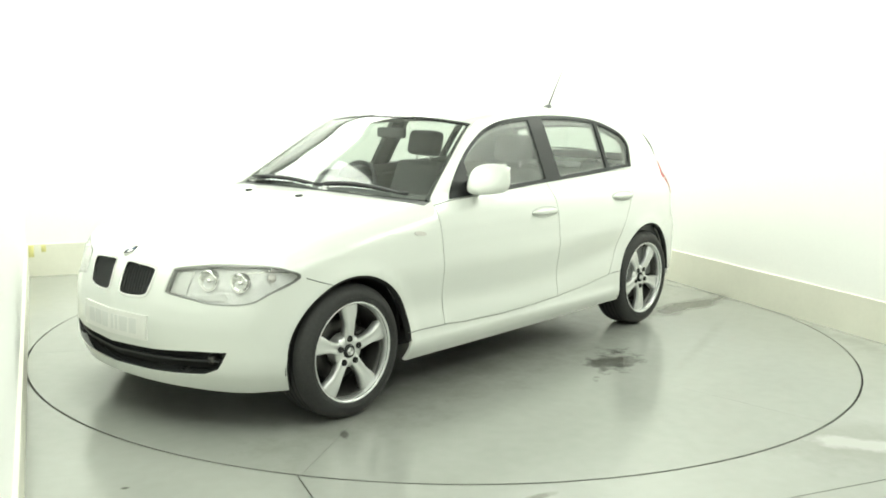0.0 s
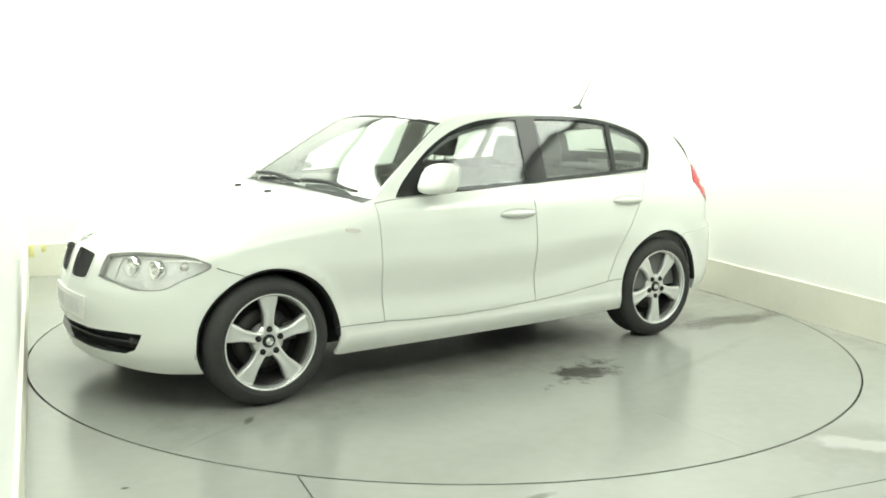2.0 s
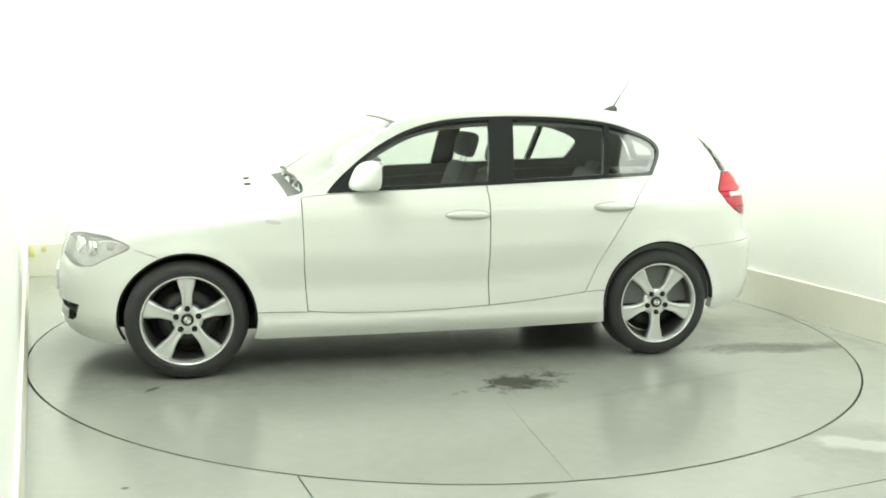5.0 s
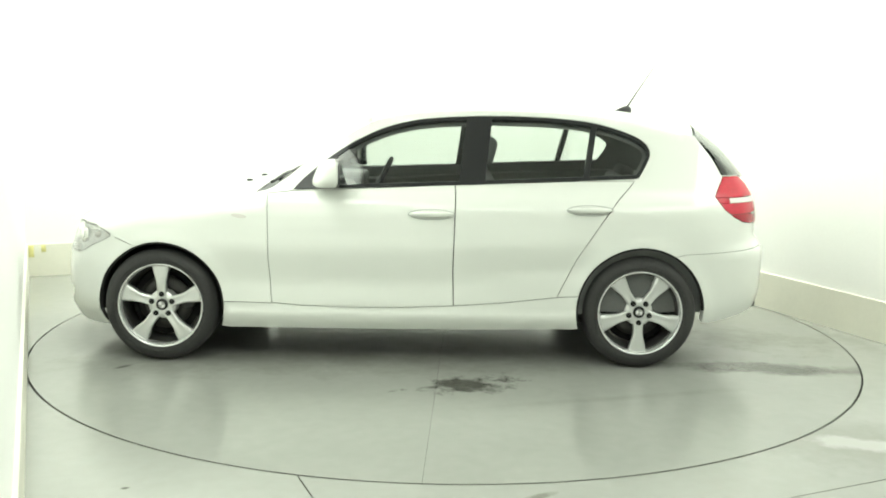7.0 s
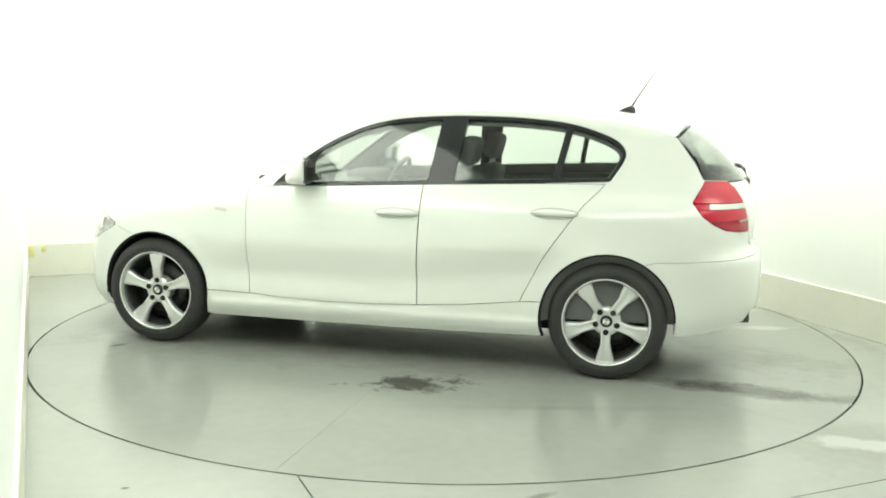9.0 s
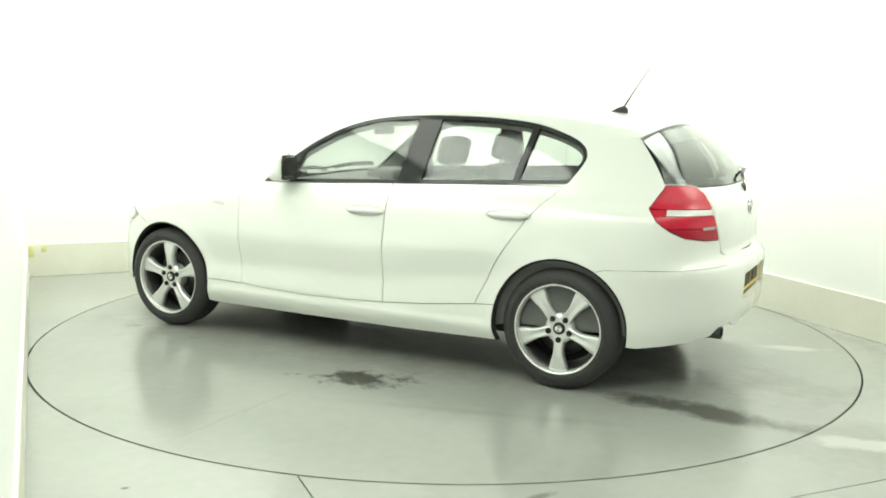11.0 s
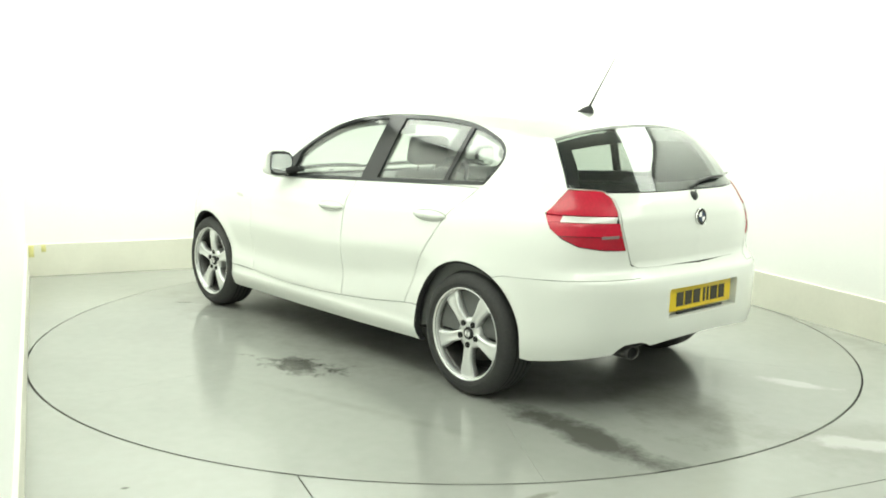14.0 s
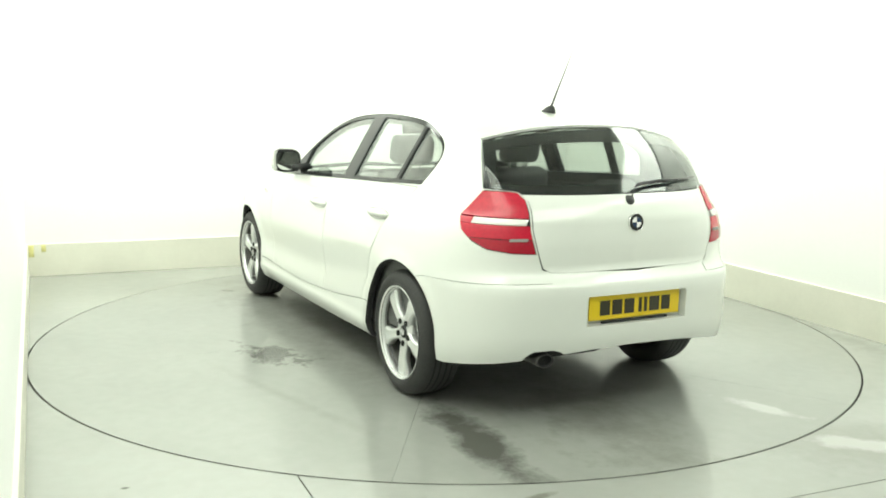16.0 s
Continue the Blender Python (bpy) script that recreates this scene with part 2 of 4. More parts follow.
for n, (x0, x1, z0, z1) in enumerate(((-2.455, -2.415, 0.16, 0.262), (-2.36, -2.325, 0.20, 0.262))):
    ob = part("tape_strip", box_bm(x0, x1, BACK - 0.0205, BACK - 0.018, z0, z1 - 0.006, 0.0006, 1), TAPE, None)
    ob.matrix_world = ROOM
    tagged(ob, "worn yellow tape stuck on the cream kick board", "tape", "tape strips")
RADIUS = 2.4613
SEAM_X, SEAM_Y = -1.475, -2.85


def ring_floor():
    """Floor round the turntable's pit, in sheets that leave narrow joints."""
    root = tagged(new("floor"), "grey-green sealed sheet floor with narrow joints and dirt", "floor", kind="structure")
    root.matrix_world = ROOM
    def to_sheet(x0, x1, y0, y1):
        bm = bmesh.new()
        corners = [(x0, y0), (x1, y0), (x1, y1), (x0, y1)]
        outline = dense(corners, 0.05)
        outer_r = RADIUS + 0.011
        pts, edges = list(outline), [(i, (i + 1) % len(outline)) for i in range(len(outline))]
        n0 = len(pts)
        circ = [(outer_r * math.cos(2 * math.pi * i / 360), outer_r * math.sin(2 * math.pi * i / 360)) for i in range(360)]
        pts += circ
        edges += [(n0 + i, n0 + (i + 1) % 360) for i in range(360)]
        v2, _, tris, _, _, _ = delaunay_2d_cdt([Vector(p) for p in pts], edges, [], 0, 1e-6)
        mid = np.array([[sum(v2[i][k] for i in f) / 3 for k in (0, 1)] for f in tris])
        ok = inside(mid, outline) & ~inside(mid, circ)
        vs = {}
        for f, good in zip(tris, ok):
            if good:
                for i in f:
                    if i not in vs:
                        vs[i] = bm.verts.new((*v2[i], 0))
                bm.faces.new([vs[i] for i in f])
        border = [e for e in bm.edges if len(e.link_faces) == 1]
        ext = bmesh.ops.extrude_edge_only(bm, edges=border)
        for v in ext["geom"]:
            if isinstance(v, bmesh.types.BMVert):
                v.co.z = -0.03
        bmesh.ops.recalc_face_normals(bm, faces=list(bm.faces))
        part("floor_sheet", bm, FLOOR, root, smooth=False)
    g = 0.003
    to_sheet(-HALF, HALF, g, BACK)
    to_sheet(-HALF, SEAM_X - g, SEAM_Y + g, -g)
    to_sheet(SEAM_X + g, HALF, SEAM_Y + g, -g)
    to_sheet(-HALF, SEAM_X - g, FRONT, SEAM_Y - g)
    to_sheet(SEAM_X + g, HALF, FRONT, SEAM_Y - g)
    part("subfloor", box_bm(-HALF, HALF, FRONT, BACK, -0.12, -0.028), WELL, root, smooth=False)


ring_floor()


def bank_housing(x, y, wide, deep):
    """A shallow tray with a glowing diffuser."""
    root = tagged(new("ceiling_light"), "long glowing white light bank under the ceiling", "light", "ceiling lights")
    z = HIGH - 0.1
    w, d = wide / 2, deep / 2
    for a in ((-w - 0.03, -w, -d - 0.03, d + 0.03), (w, w + 0.03, -d - 0.03, d + 0.03), (-w, w, -d - 0.03, -d), (-w, w, d, d + 0.03)):
        part("frame", box_bm(*a, z, HIGH, 0.004), ALLOY, root)
    part("diffuser", box_bm(-w, w, -d, d, z + 0.02, HIGH - 0.02), GLOW, root, "glowing white diffuser", smooth=False)
    root.matrix_world = ROOM @ pose(x, y, 0)


# the added fill bank gets the same housing
for bank in BANKS:
    bank_housing(*bank[:4])


# ---- turntable ----
def floor_marks(m, marks):
    """Dried oil, dirt and one painted reflection on a floor: each mark is x, y, turn, half length, half width,
    strength.
    """
    nt = m.node_tree
    p = nt.nodes["Principled BSDF"]
    co = [n for n in nt.nodes if n.type == "TEX_COORD"][0]
    warp = nt.nodes.new("ShaderNodeTexNoise")
    warp.inputs["Scale"].default_value, warp.inputs["Detail"].default_value, warp.inputs["Roughness"].default_value = 5.0, 9, 0.7
    nt.links.new(co.outputs["Object"], warp.inputs["Vector"])
    for x, y, turn, long, wide, strength, shade, ragged in marks:
        mp = nt.nodes.new("ShaderNodeMapping")
        mp.vector_type = "TEXTURE"
        mp.inputs["Location"].default_value = (x, y, 0)
        mp.inputs["Rotation"].default_value = (0, 0, radians(turn))
        mp.inputs["Scale"].default_value = (long, wide, 1)
        nt.links.new(co.outputs["Object"], mp.inputs["Vector"])
        ln = nt.nodes.new("ShaderNodeVectorMath"); ln.operation = "LENGTH"
        nt.links.new(mp.outputs[0], ln.inputs[0])
        ad = nt.nodes.new("ShaderNodeMath"); ad.operation = "MULTIPLY_ADD"
        ad.inputs[1].default_value = ragged
        nt.links.new(warp.outputs["Fac"], ad.inputs[0])
        nt.links.new(ln.outputs["Value"], ad.inputs[2])
        mr = nt.nodes.new("ShaderNodeMapRange")
        mr.inputs["From Min"].default_value, mr.inputs["From Max"].default_value = 0.5 * ragged + (1.05 if strength > 0.65 else 1.7), 0.5 * ragged + (0.45 if strength > 0.65 else -0.4)
        mr.inputs["To Max"].default_value = strength
        nt.links.new(ad.outputs[0], mr.inputs["Value"])
        mix = nt.nodes.new("ShaderNodeMix"); mix.data_type = "RGBA"
        mix.inputs[7].default_value = (*shade, 1)
        nt.links.new(mr.outputs[0], mix.inputs[0])
        nt.links.new(p.inputs["Base Color"].links[0].from_socket, mix.inputs[6])
        nt.links.new(mix.outputs[2], p.inputs["Base Color"])


DIRT = (0.07, 0.07, 0.06)
PALE = (0.47, 0.47, 0.45)
SMEAR = (0.14, 0.132, 0.11)
floor_marks(TABLE, [(0.25, 0.72, 4, 1.3, 0.22, 0.5, SMEAR, 4.5), (-1.70, 0.08, -8, 0.6, 0.20, 0.6, SMEAR, 4.5), (-1.83, 0.775, -3, 0.58, 0.135, 0.85, DIRT, 1.8), (-0.12, 1.19, 25, 0.25, 0.14, 0.9, DIRT, 5.0),
               (-2.02, -0.71, 20, 0.22, 0.06, 0.7, PALE, 3.0), (1.75, 0.95, 50, 0.06, 0.02, 0.7, DIRT, 2.0), (-0.9, 1.35, 15, 0.5, 0.03, 0.25, SMEAR, 3.0)])
# the PALE mark here is a whitish reflection put into the colour
floor_marks(FLOOR, [(2.30, -0.2, 90, 0.9, 0.09, 0.6, SMEAR, 3.5), (0.95, -2.55, -40, 0.40, 0.24, 0.5, SMEAR, 3.0), (0.93, -2.52, -40, 0.30, 0.09, 0.8, PALE, 3.0), (-0.68, -2.50, 10, 0.09, 0.03, 0.7, SMEAR, 2.0), (-2.11, -1.87, 0, 0.02, 0.014, 0.8, DIRT, 1.0)])


def build_turntable():
    root = tagged(new("turntable"), "round grey-green car turntable flush with the floor", "turntable")
    # six sectors with hairline joints
    for k in range(6):
        bm = bmesh.new()
        a0, a1, n = radians(28 + 60 * k), radians(88 + 60 * k), 60
        g = 0.0006 / RADIUS
        outline = [(RADIUS * math.cos(a0 + g + (a1 - a0 - 2 * g) * i / n), RADIUS * math.sin(a0 + g + (a1 - a0 - 2 * g) * i / n)) for i in range(n + 1)]
        tip = 0.0006 / math.sin(radians(30))
        mid = (a0 + a1) / 2
        outline.append((tip * math.cos(mid), tip * math.sin(mid)))
        f = bm.faces.new([bm.verts.new((x, y, 0.001)) for x, y in outline])
        ext = bmesh.ops.extrude_face_region(bm, geom=[f])
        for v in ext["geom"]:
            if isinstance(v, bmesh.types.BMVert):
                v.co.z = -0.026
        bmesh.ops.recalc_face_normals(bm, faces=list(bm.faces))
        part("deck_plate", bm, TABLE, root, smooth=False)
    return root


turntable = build_turntable()



# ---- the car's surfaces: x forwards from mid-wheelbase, y to its left, z up ----
PLAN = spline([(-2.14, 0), (-2.125, 0.33), (-2.06, 0.55), (-1.94, 0.695), (-1.74, 0.79), (-1.5, 0.832), (-1.2, 0.852), (-0.6, 0.857), (0, 0.858),
               (0.6, 0.857), (1.2, 0.852), (1.5, 0.828), (1.7, 0.775), (1.85, 0.665), (1.955, 0.48), (2.02, 0.27), (2.05, 0)], 12)
PX, PY = np.array([q[0] for q in PLAN]), np.array([q[1] for q in PLAN])
ARC = np.concatenate([[0], np.cumsum(np.hypot(np.diff(PX), np.diff(PY)))])
ARC -= np.interp(0, PX, ARC)
S_REAR, S_NOSE = float(ARC[0]), float(ARC[-1])


def sx(x):
    return float(np.interp(x, PX, ARC))


def s_front(y):
    return float(np.interp(-y, -PY[120:], ARC[120:]))


def s_back(y):
    return float(np.interp(y, PY[:60], ARC[:60]))


KZ = ([0.15, 0.2, 0.26, 0.33, 0.42, 0.55, 0.68, 0.76, 0.84, 0.90, 0.945, 0.975, 1.05, 1.2, 1.30, 1.373, 1.43],
      [0.90, 0.945, 0.985, 1.0, 0.994, 0.997, 1.002, 0.994, 0.98, 0.96, 0.925, 0.89, 0.842, 0.752, 0.69, 0.638, 0.585])
FZ = ([0.15, 0.2, 0.28, 0.36, 0.47, 0.55, 0.62, 0.68, 0.73, 0.78, 0.85], [-0.06, -0.03, 0.0, 0.0, 0.0, -0.01, -0.03, -0.05, -0.075, -0.12, -0.22])
RZ = ([0.2, 0.28, 0.4, 0.6, 0.655, 0.69, 0.72, 0.85, 0.95, 1.02, 1.10], [0.07, 0.03, 0.005, 0.0, 0.005, 0.03, 0.05, 0.045, 0.055, 0.085, 0.15])


def smooth_table(table):
    z = np.linspace(0.1, 1.5, 281)
    k = np.interp(z, *table)
    w = np.array([1, 2, 3, 4, 3, 2, 1]) / 16
    k = np.convolve(np.pad(k, 3, mode="edge"), w, "valid")
    return z, k


KZ, FZ, RZ = smooth_table(KZ), smooth_table(FZ), smooth_table(RZ)
AXLE_F, AXLE_R, HUB_Z, TYRE_R = 1.325, -1.325, 0.315, 0.315


def step01(a, b, x):
    t = min(1.0, max(0.0, (x - a) / (b - a)))
    return t * t * (3 - 2 * t)


def side(s, z):
    """The body's skin: s runs round the plan, from the tail's middle over the left flank to the nose's middle and on."""
    flip = 1
    if s > S_NOSE:
        s, flip = 2 * S_NOSE - s, -1
    elif s < S_REAR:
        s, flip = 2 * S_REAR - s, -1
    x, y = float(np.interp(s, ARC, PX)), float(np.interp(s, ARC, PY))
    k = float(np.interp(z, *KZ))
    x0 = x
    x += float(np.interp(z, *FZ)) * step01(1.25, 2.0, x0) + float(np.interp(z, *RZ)) * step01(1.72, 2.10, -x0)
    mid = step01(1.25, 0.85, abs(x0))
    y = y * k
    # crease that climbs towards the tail over a hollow, and the sill's ledge
    crease = 0.635 + 0.085 * step01(-0.1, -1.05, x0)
    y += mid * (0.0055 * math.exp(-((z - crease) / 0.055) ** 2) - 0.011 * math.exp(-((z - crease + 0.165) / 0.07) ** 2))
    y += 0.010 * step01(1.08, 0.98, abs(x0)) * step01(0.322, 0.296, z)
    bulge = step01(1.55, 1.95, -x0) * step01(0.24, 0.42, z) * step01(0.695, 0.635, z)
    y += 0.014 * bulge * min(1.0, y / 0.6)
    x -= 0.006 * bulge
    for ax in (AXLE_F, AXLE_R):
        r = math.hypot(x0 - ax, z - HUB_Z)
        y += 0.012 * math.exp(-((r - 0.36) / 0.045) ** 2) * (1 if y > 0.3 else 0)
    return (x, flip * y, z)


E_PTS = [(1.72, 0.785), (1.45, 0.845), (1.1, 0.90), (0.80, 0.948), (0.725, 0.965), (0.50, 1.122), (0.31, 1.253), (0.18, 1.33), (0.05, 1.364),
         (-0.2, 1.392), (-0.5, 1.402), (-0.85, 1.394), (-1.2, 1.362), (-1.45, 1.326), (-1.64, 1.284), (-1.80, 1.07)]
C_PTS = [(1.985, 0.75), (1.62, 0.868), (1.2, 0.925), (0.80, 0.964), (0.74, 0.965), (0.55, 1.13), (0.37, 1.264), (0.22, 1.365), (0.06, 1.400),
         (-0.2, 1.424), (-0.5, 1.431), (-0.85, 1.431), (-1.2, 1.420), (-1.45, 1.396), (-1.71, 1.352), (-2.045, 1.05)]


def along(pts, cuts):
    """A spline table by index, broken at the given indices."""
    t, xs, zs = [], [], []
    for a, b in zip(cuts, cuts[1:]):
        q = spline(pts[a:b + 1], 10)
        t += list(np.linspace(a, b, len(q)))
        xs += [p[0] for p in q]
        zs += [p[1] for p in q]
    return np.array(t), np.array(xs), np.array(zs)


CUTS = [0, 3, 4, 14, 15]
ET, CT = along(E_PTS, CUTS), along(C_PTS, CUTS)


def edge_z(x):
    """Height of the shoulder or roof edge over x."""
    o = np.argsort(ET[1])
    return float(np.interp(x, ET[1][o], ET[2][o]))


def nose_top(s):
    x = float(np.interp(s, ARC, PX)) if s <= S_NOSE else float(np.interp(2 * S_NOSE - s, ARC, PX))
    if x < 1.72:
        return edge_z(x)
    u = min(s, 2 * S_NOSE - s)
    t = (u - sx(1.72)) / (S_NOSE - sx(1.72))
    return 0.785 + (0.742 - 0.785) * t


def top_plain(tau, v):
    ex, ez = float(np.interp(tau, ET[0], ET[1])), float(np.interp(tau, ET[0], ET[2]))
    cx, cz = float(np.interp(tau, CT[0], CT[1])), float(np.interp(tau, CT[0], CT[2]))
    ex, ey, ez = side(sx(ex), ez)
    a = abs(v)
    return np.array((cx + (ex - cx) * a ** 2.2, ey * v, cz + (ez - cz) * a ** 2.4))


def top(tau, v):
    """Bonnet, screen, roof and rear screen: tau runs from nose to tail, v across."""
    p = top_plain(tau, v)
    sign = 1 if v >= 0 else -1
    a = abs(v)
    if tau < 1:
        s = S_NOSE + (sx(1.72) - S_NOSE) * a
        q = np.array(side(s, nose_top(s))) * (1, sign, 1)
        p = p + (1 - tau) ** 2 * (q - top_plain(0, v))
    if tau > 14:
        s = S_REAR + (sx(-1.80) - S_REAR) * a
        q = np.array(side(s, 1.052 + 0.018 * a ** 3)) * (1, sign, 1)
        p = p + (tau - 14) * (q - top_plain(15, v)) + np.array((-0.025, 0, 0.02)) * math.sin(math.pi * (tau - 14)) * 0.6
    return tuple(p)


def facing(fn, a, b, e=2e-3):
    """The surface's outward direction at (a, b) on the left half."""
    n = (Vector(fn(a + e, b)) - Vector(fn(a - e, b))).cross(Vector(fn(a, b + e)) - Vector(fn(a, b - e))).normalized()
    p = Vector(fn(a, b))
    return -n if n.dot(p - Vector((0, 0, 0.5))) < 0 else n


def edge_facing(x):
    """Half way between flank and top along the shoulder at x."""
    tau = float(np.interp(-x, -np.array(ET[1]), ET[0]))
    return (facing(side, sx(x), edge_z(x) - 0.01) + facing(top, min(14.0, max(0.02, tau)), 0.985)).normalized()


def nose_facing(s):
    a = (S_NOSE - s) / (S_NOSE - sx(1.72))
    return (facing(side, s, nose_top(s) - 0.008) + facing(top, 0.03, max(0.0, min(0.985, a)))).normalized()


def soft_side(s, z, n):
    """Rounds the shoulder, the roof edge and the nose in shading."""
    m = s > S_NOSE
    u = 2 * S_NOSE - s if m else s
    if u < sx(-1.60):
        return n
    x = float(np.interp(u, ARC, PX))
    if 0.08 < x < 0.74:
        return n
    t = nose_top(u) if u > sx(1.60) else edge_z(x)
    w = step01(0.11 if x > 0.5 else 0.035, 0.0, t - z)
    if w <= 0:
        return n
    k = nose_facing(u) if u > sx(1.72) else edge_facing(x)
    if m:
        k = Vector((k.x, -k.y, k.z))
    return (n * (1 - w) + k * w).normalized()


def soft_top(tau, v, n):
    a = abs(v)
    w = step01(0.80, 1.0, a)
    if w > 0:
        k = edge_facing(float(np.interp(tau, ET[0], ET[1])))
        k = Vector((k.x, k.y if v > 0 else -k.y, k.z))
        n = (n * (1 - w) + k * w).normalized()
    w = step01(0.35, 0.0, tau)
    if w > 0:
        k = nose_facing(S_NOSE + (sx(1.72) - S_NOSE) * a)
        k = Vector((k.x, k.y if v > 0 else -k.y, k.z))
        n = (n * (1 - w) + k * w).normalized()
    return n


def arch(cx, cz, r, a0, a1, n=28):
    return [(sx(cx + r * math.cos(radians(a0 + (a1 - a0) * i / n))), cz + r * math.sin(radians(a0 + (a1 - a0) * i / n))) for i in range(n + 1)]


def flat(points):
    return [(sx(x), z) for x, z in points]


# outlines on the flank, in (x, z)
DLO = flat(spline([(0.60, 0.964), (0.53, 1.038), (0.40, 1.144), (0.28, 1.223), (0.126, 1.297), (-0.03, 1.342), (-0.17, 1.362), (-0.345, 1.374), (-0.50, 1.379),
                   (-0.75, 1.376), (-0.97, 1.361), (-1.12, 1.337), (-1.26, 1.294), (-1.338, 1.256), (-1.376, 1.21), (-1.372, 1.155), (-1.31, 1.052)], 5)
           + [(-1.29, 1.049), (-0.98, 1.035), (-0.37, 1.005), (0.25, 0.979)])
SPLIT = -0.292
REAR_EDGE = [(-1.285, 1.035), (-1.245, 0.99), (-1.16, 0.90), (-0.99, 0.655), (-0.925, 0.53), (-0.862, 0.402)]
FRONT_DOOR = flat([(0.735, 0.945), (0.728, 0.75), (0.725, 0.566), (0.708, 0.345), (0.55, 0.333), (0.243, 0.325), (-0.03, 0.330), (SPLIT, 0.343), (SPLIT + 0.006, 0.55), (SPLIT - 0.003, 0.92), (SPLIT, 1.003),
                   (0.25, 0.975), (0.60, 0.959)])
REAR_DOOR = flat([(SPLIT, 1.003), (SPLIT - 0.003, 0.92), (SPLIT + 0.006, 0.55), (SPLIT, 0.343), (-0.55, 0.362), (-0.862, 0.398)] + spline(REAR_EDGE, 3)[::-1][1:] + [(-0.98, 1.031)])
TAIL = [(sx(-1.735), 0.957), (sx(-1.775), 1.02), (sx(-1.81), 1.0645), (s_back(0.675), 1.0635), (s_back(0.632), 1.0595), (s_back(0.598), 1.030), (s_back(0.554), 0.93), (s_back(0.505), 0.795),
        (s_back(0.60), 0.797), (sx(-1.94), 0.812), (sx(-1.86), 0.845), (sx(-1.79), 0.89)]
ARCH_F = (AXLE_F - 0.002, 0.318, 0.354)
ARCH_R = (AXLE_R, 0.325, 0.357)
SEAM_Z = 0.662

E_LINE = [(sx(x), edge_z(x)) for x in np.linspace(1.608, -1.60, 90)] + [(sx(x), edge_z(x)) for x in np.linspace(-1.62, -1.80, 10)]
BODY = (E_LINE + [(sx(-1.86), 1.068), (s_back(0.675), 1.066), (s_back(0.630), 1.062), (s_back(0.590), 1.035), (s_back(0.546), 0.93), (s_back(0.497), 0.795), (s_back(0.474), 0.727), (s_back(0.442), 0.706), (s_back(0.44), SEAM_Z + 0.01)]
        + [(s_back(0.6), SEAM_Z + 0.005), (sx(-1.75), SEAM_Z - 0.008), (sx(-1.56), 0.645)] + arch(*ARCH_R, 121, -17)
        + flat([(-0.94, 0.215), (-0.39, 0.202), (0.24, 0.198), (0.94, 0.198)]) + arch(*ARCH_F, 198, 68) + [(sx(1.54), 0.671), (sx(1.606), 0.692), (sx(1.608), 0.702)])


def mirrored(outline, s0):
    return [(2 * s0 - a, b) for a, b in outline][::-1]


HEADLIGHT = [(q[0], q[1]) for q in spline([(sx(1.632), 0.694), (sx(1.70), 0.728), (sx(1.80), 0.748), (s_front(0.55), 0.746), (s_front(0.43), 0.731), (s_front(0.355), 0.716), (s_front(0.345), 0.700), (s_front(0.335), 0.628), (s_front(0.348), 0.614),
                                           (s_front(0.46), 0.598), (s_front(0.58), 0.582), (s_front(0.70), 0.592), (sx(1.75), 0.632)], 4, True)]
KIDNEY = [(s_front(a), b) for a, b in spline([(0.038, 0.69), (0.05, 0.722), (0.14, 0.721), (0.235, 0.714), (0.258, 0.695), (0.245, 0.62), (0.225, 0.585), (0.14, 0.572), (0.06, 0.575), (0.038, 0.60)], 4, True)]
S_END = s_front(0.635)
INTAKE = [(S_END, 0.378), (s_front(0.60), 0.30), (s_front(0.54), 0.272), (s_front(0.40), 0.262), (s_front(0.2), 0.255), (S_NOSE, 0.252)]
INTAKE += [(2 * S_NOSE - a, b) for a, b in INTAKE[-2::-1]]
INTAKE += [(2 * S_NOSE - a, b) for a, b in [(s_front(0.5), 0.374), (s_front(0.3), 0.360)]] + [(S_NOSE, 0.352), (s_front(0.3), 0.360), (s_front(0.5), 0.374)]

car = tagged(new("car"), "white five-door hatchback parked on the turntable", "car")


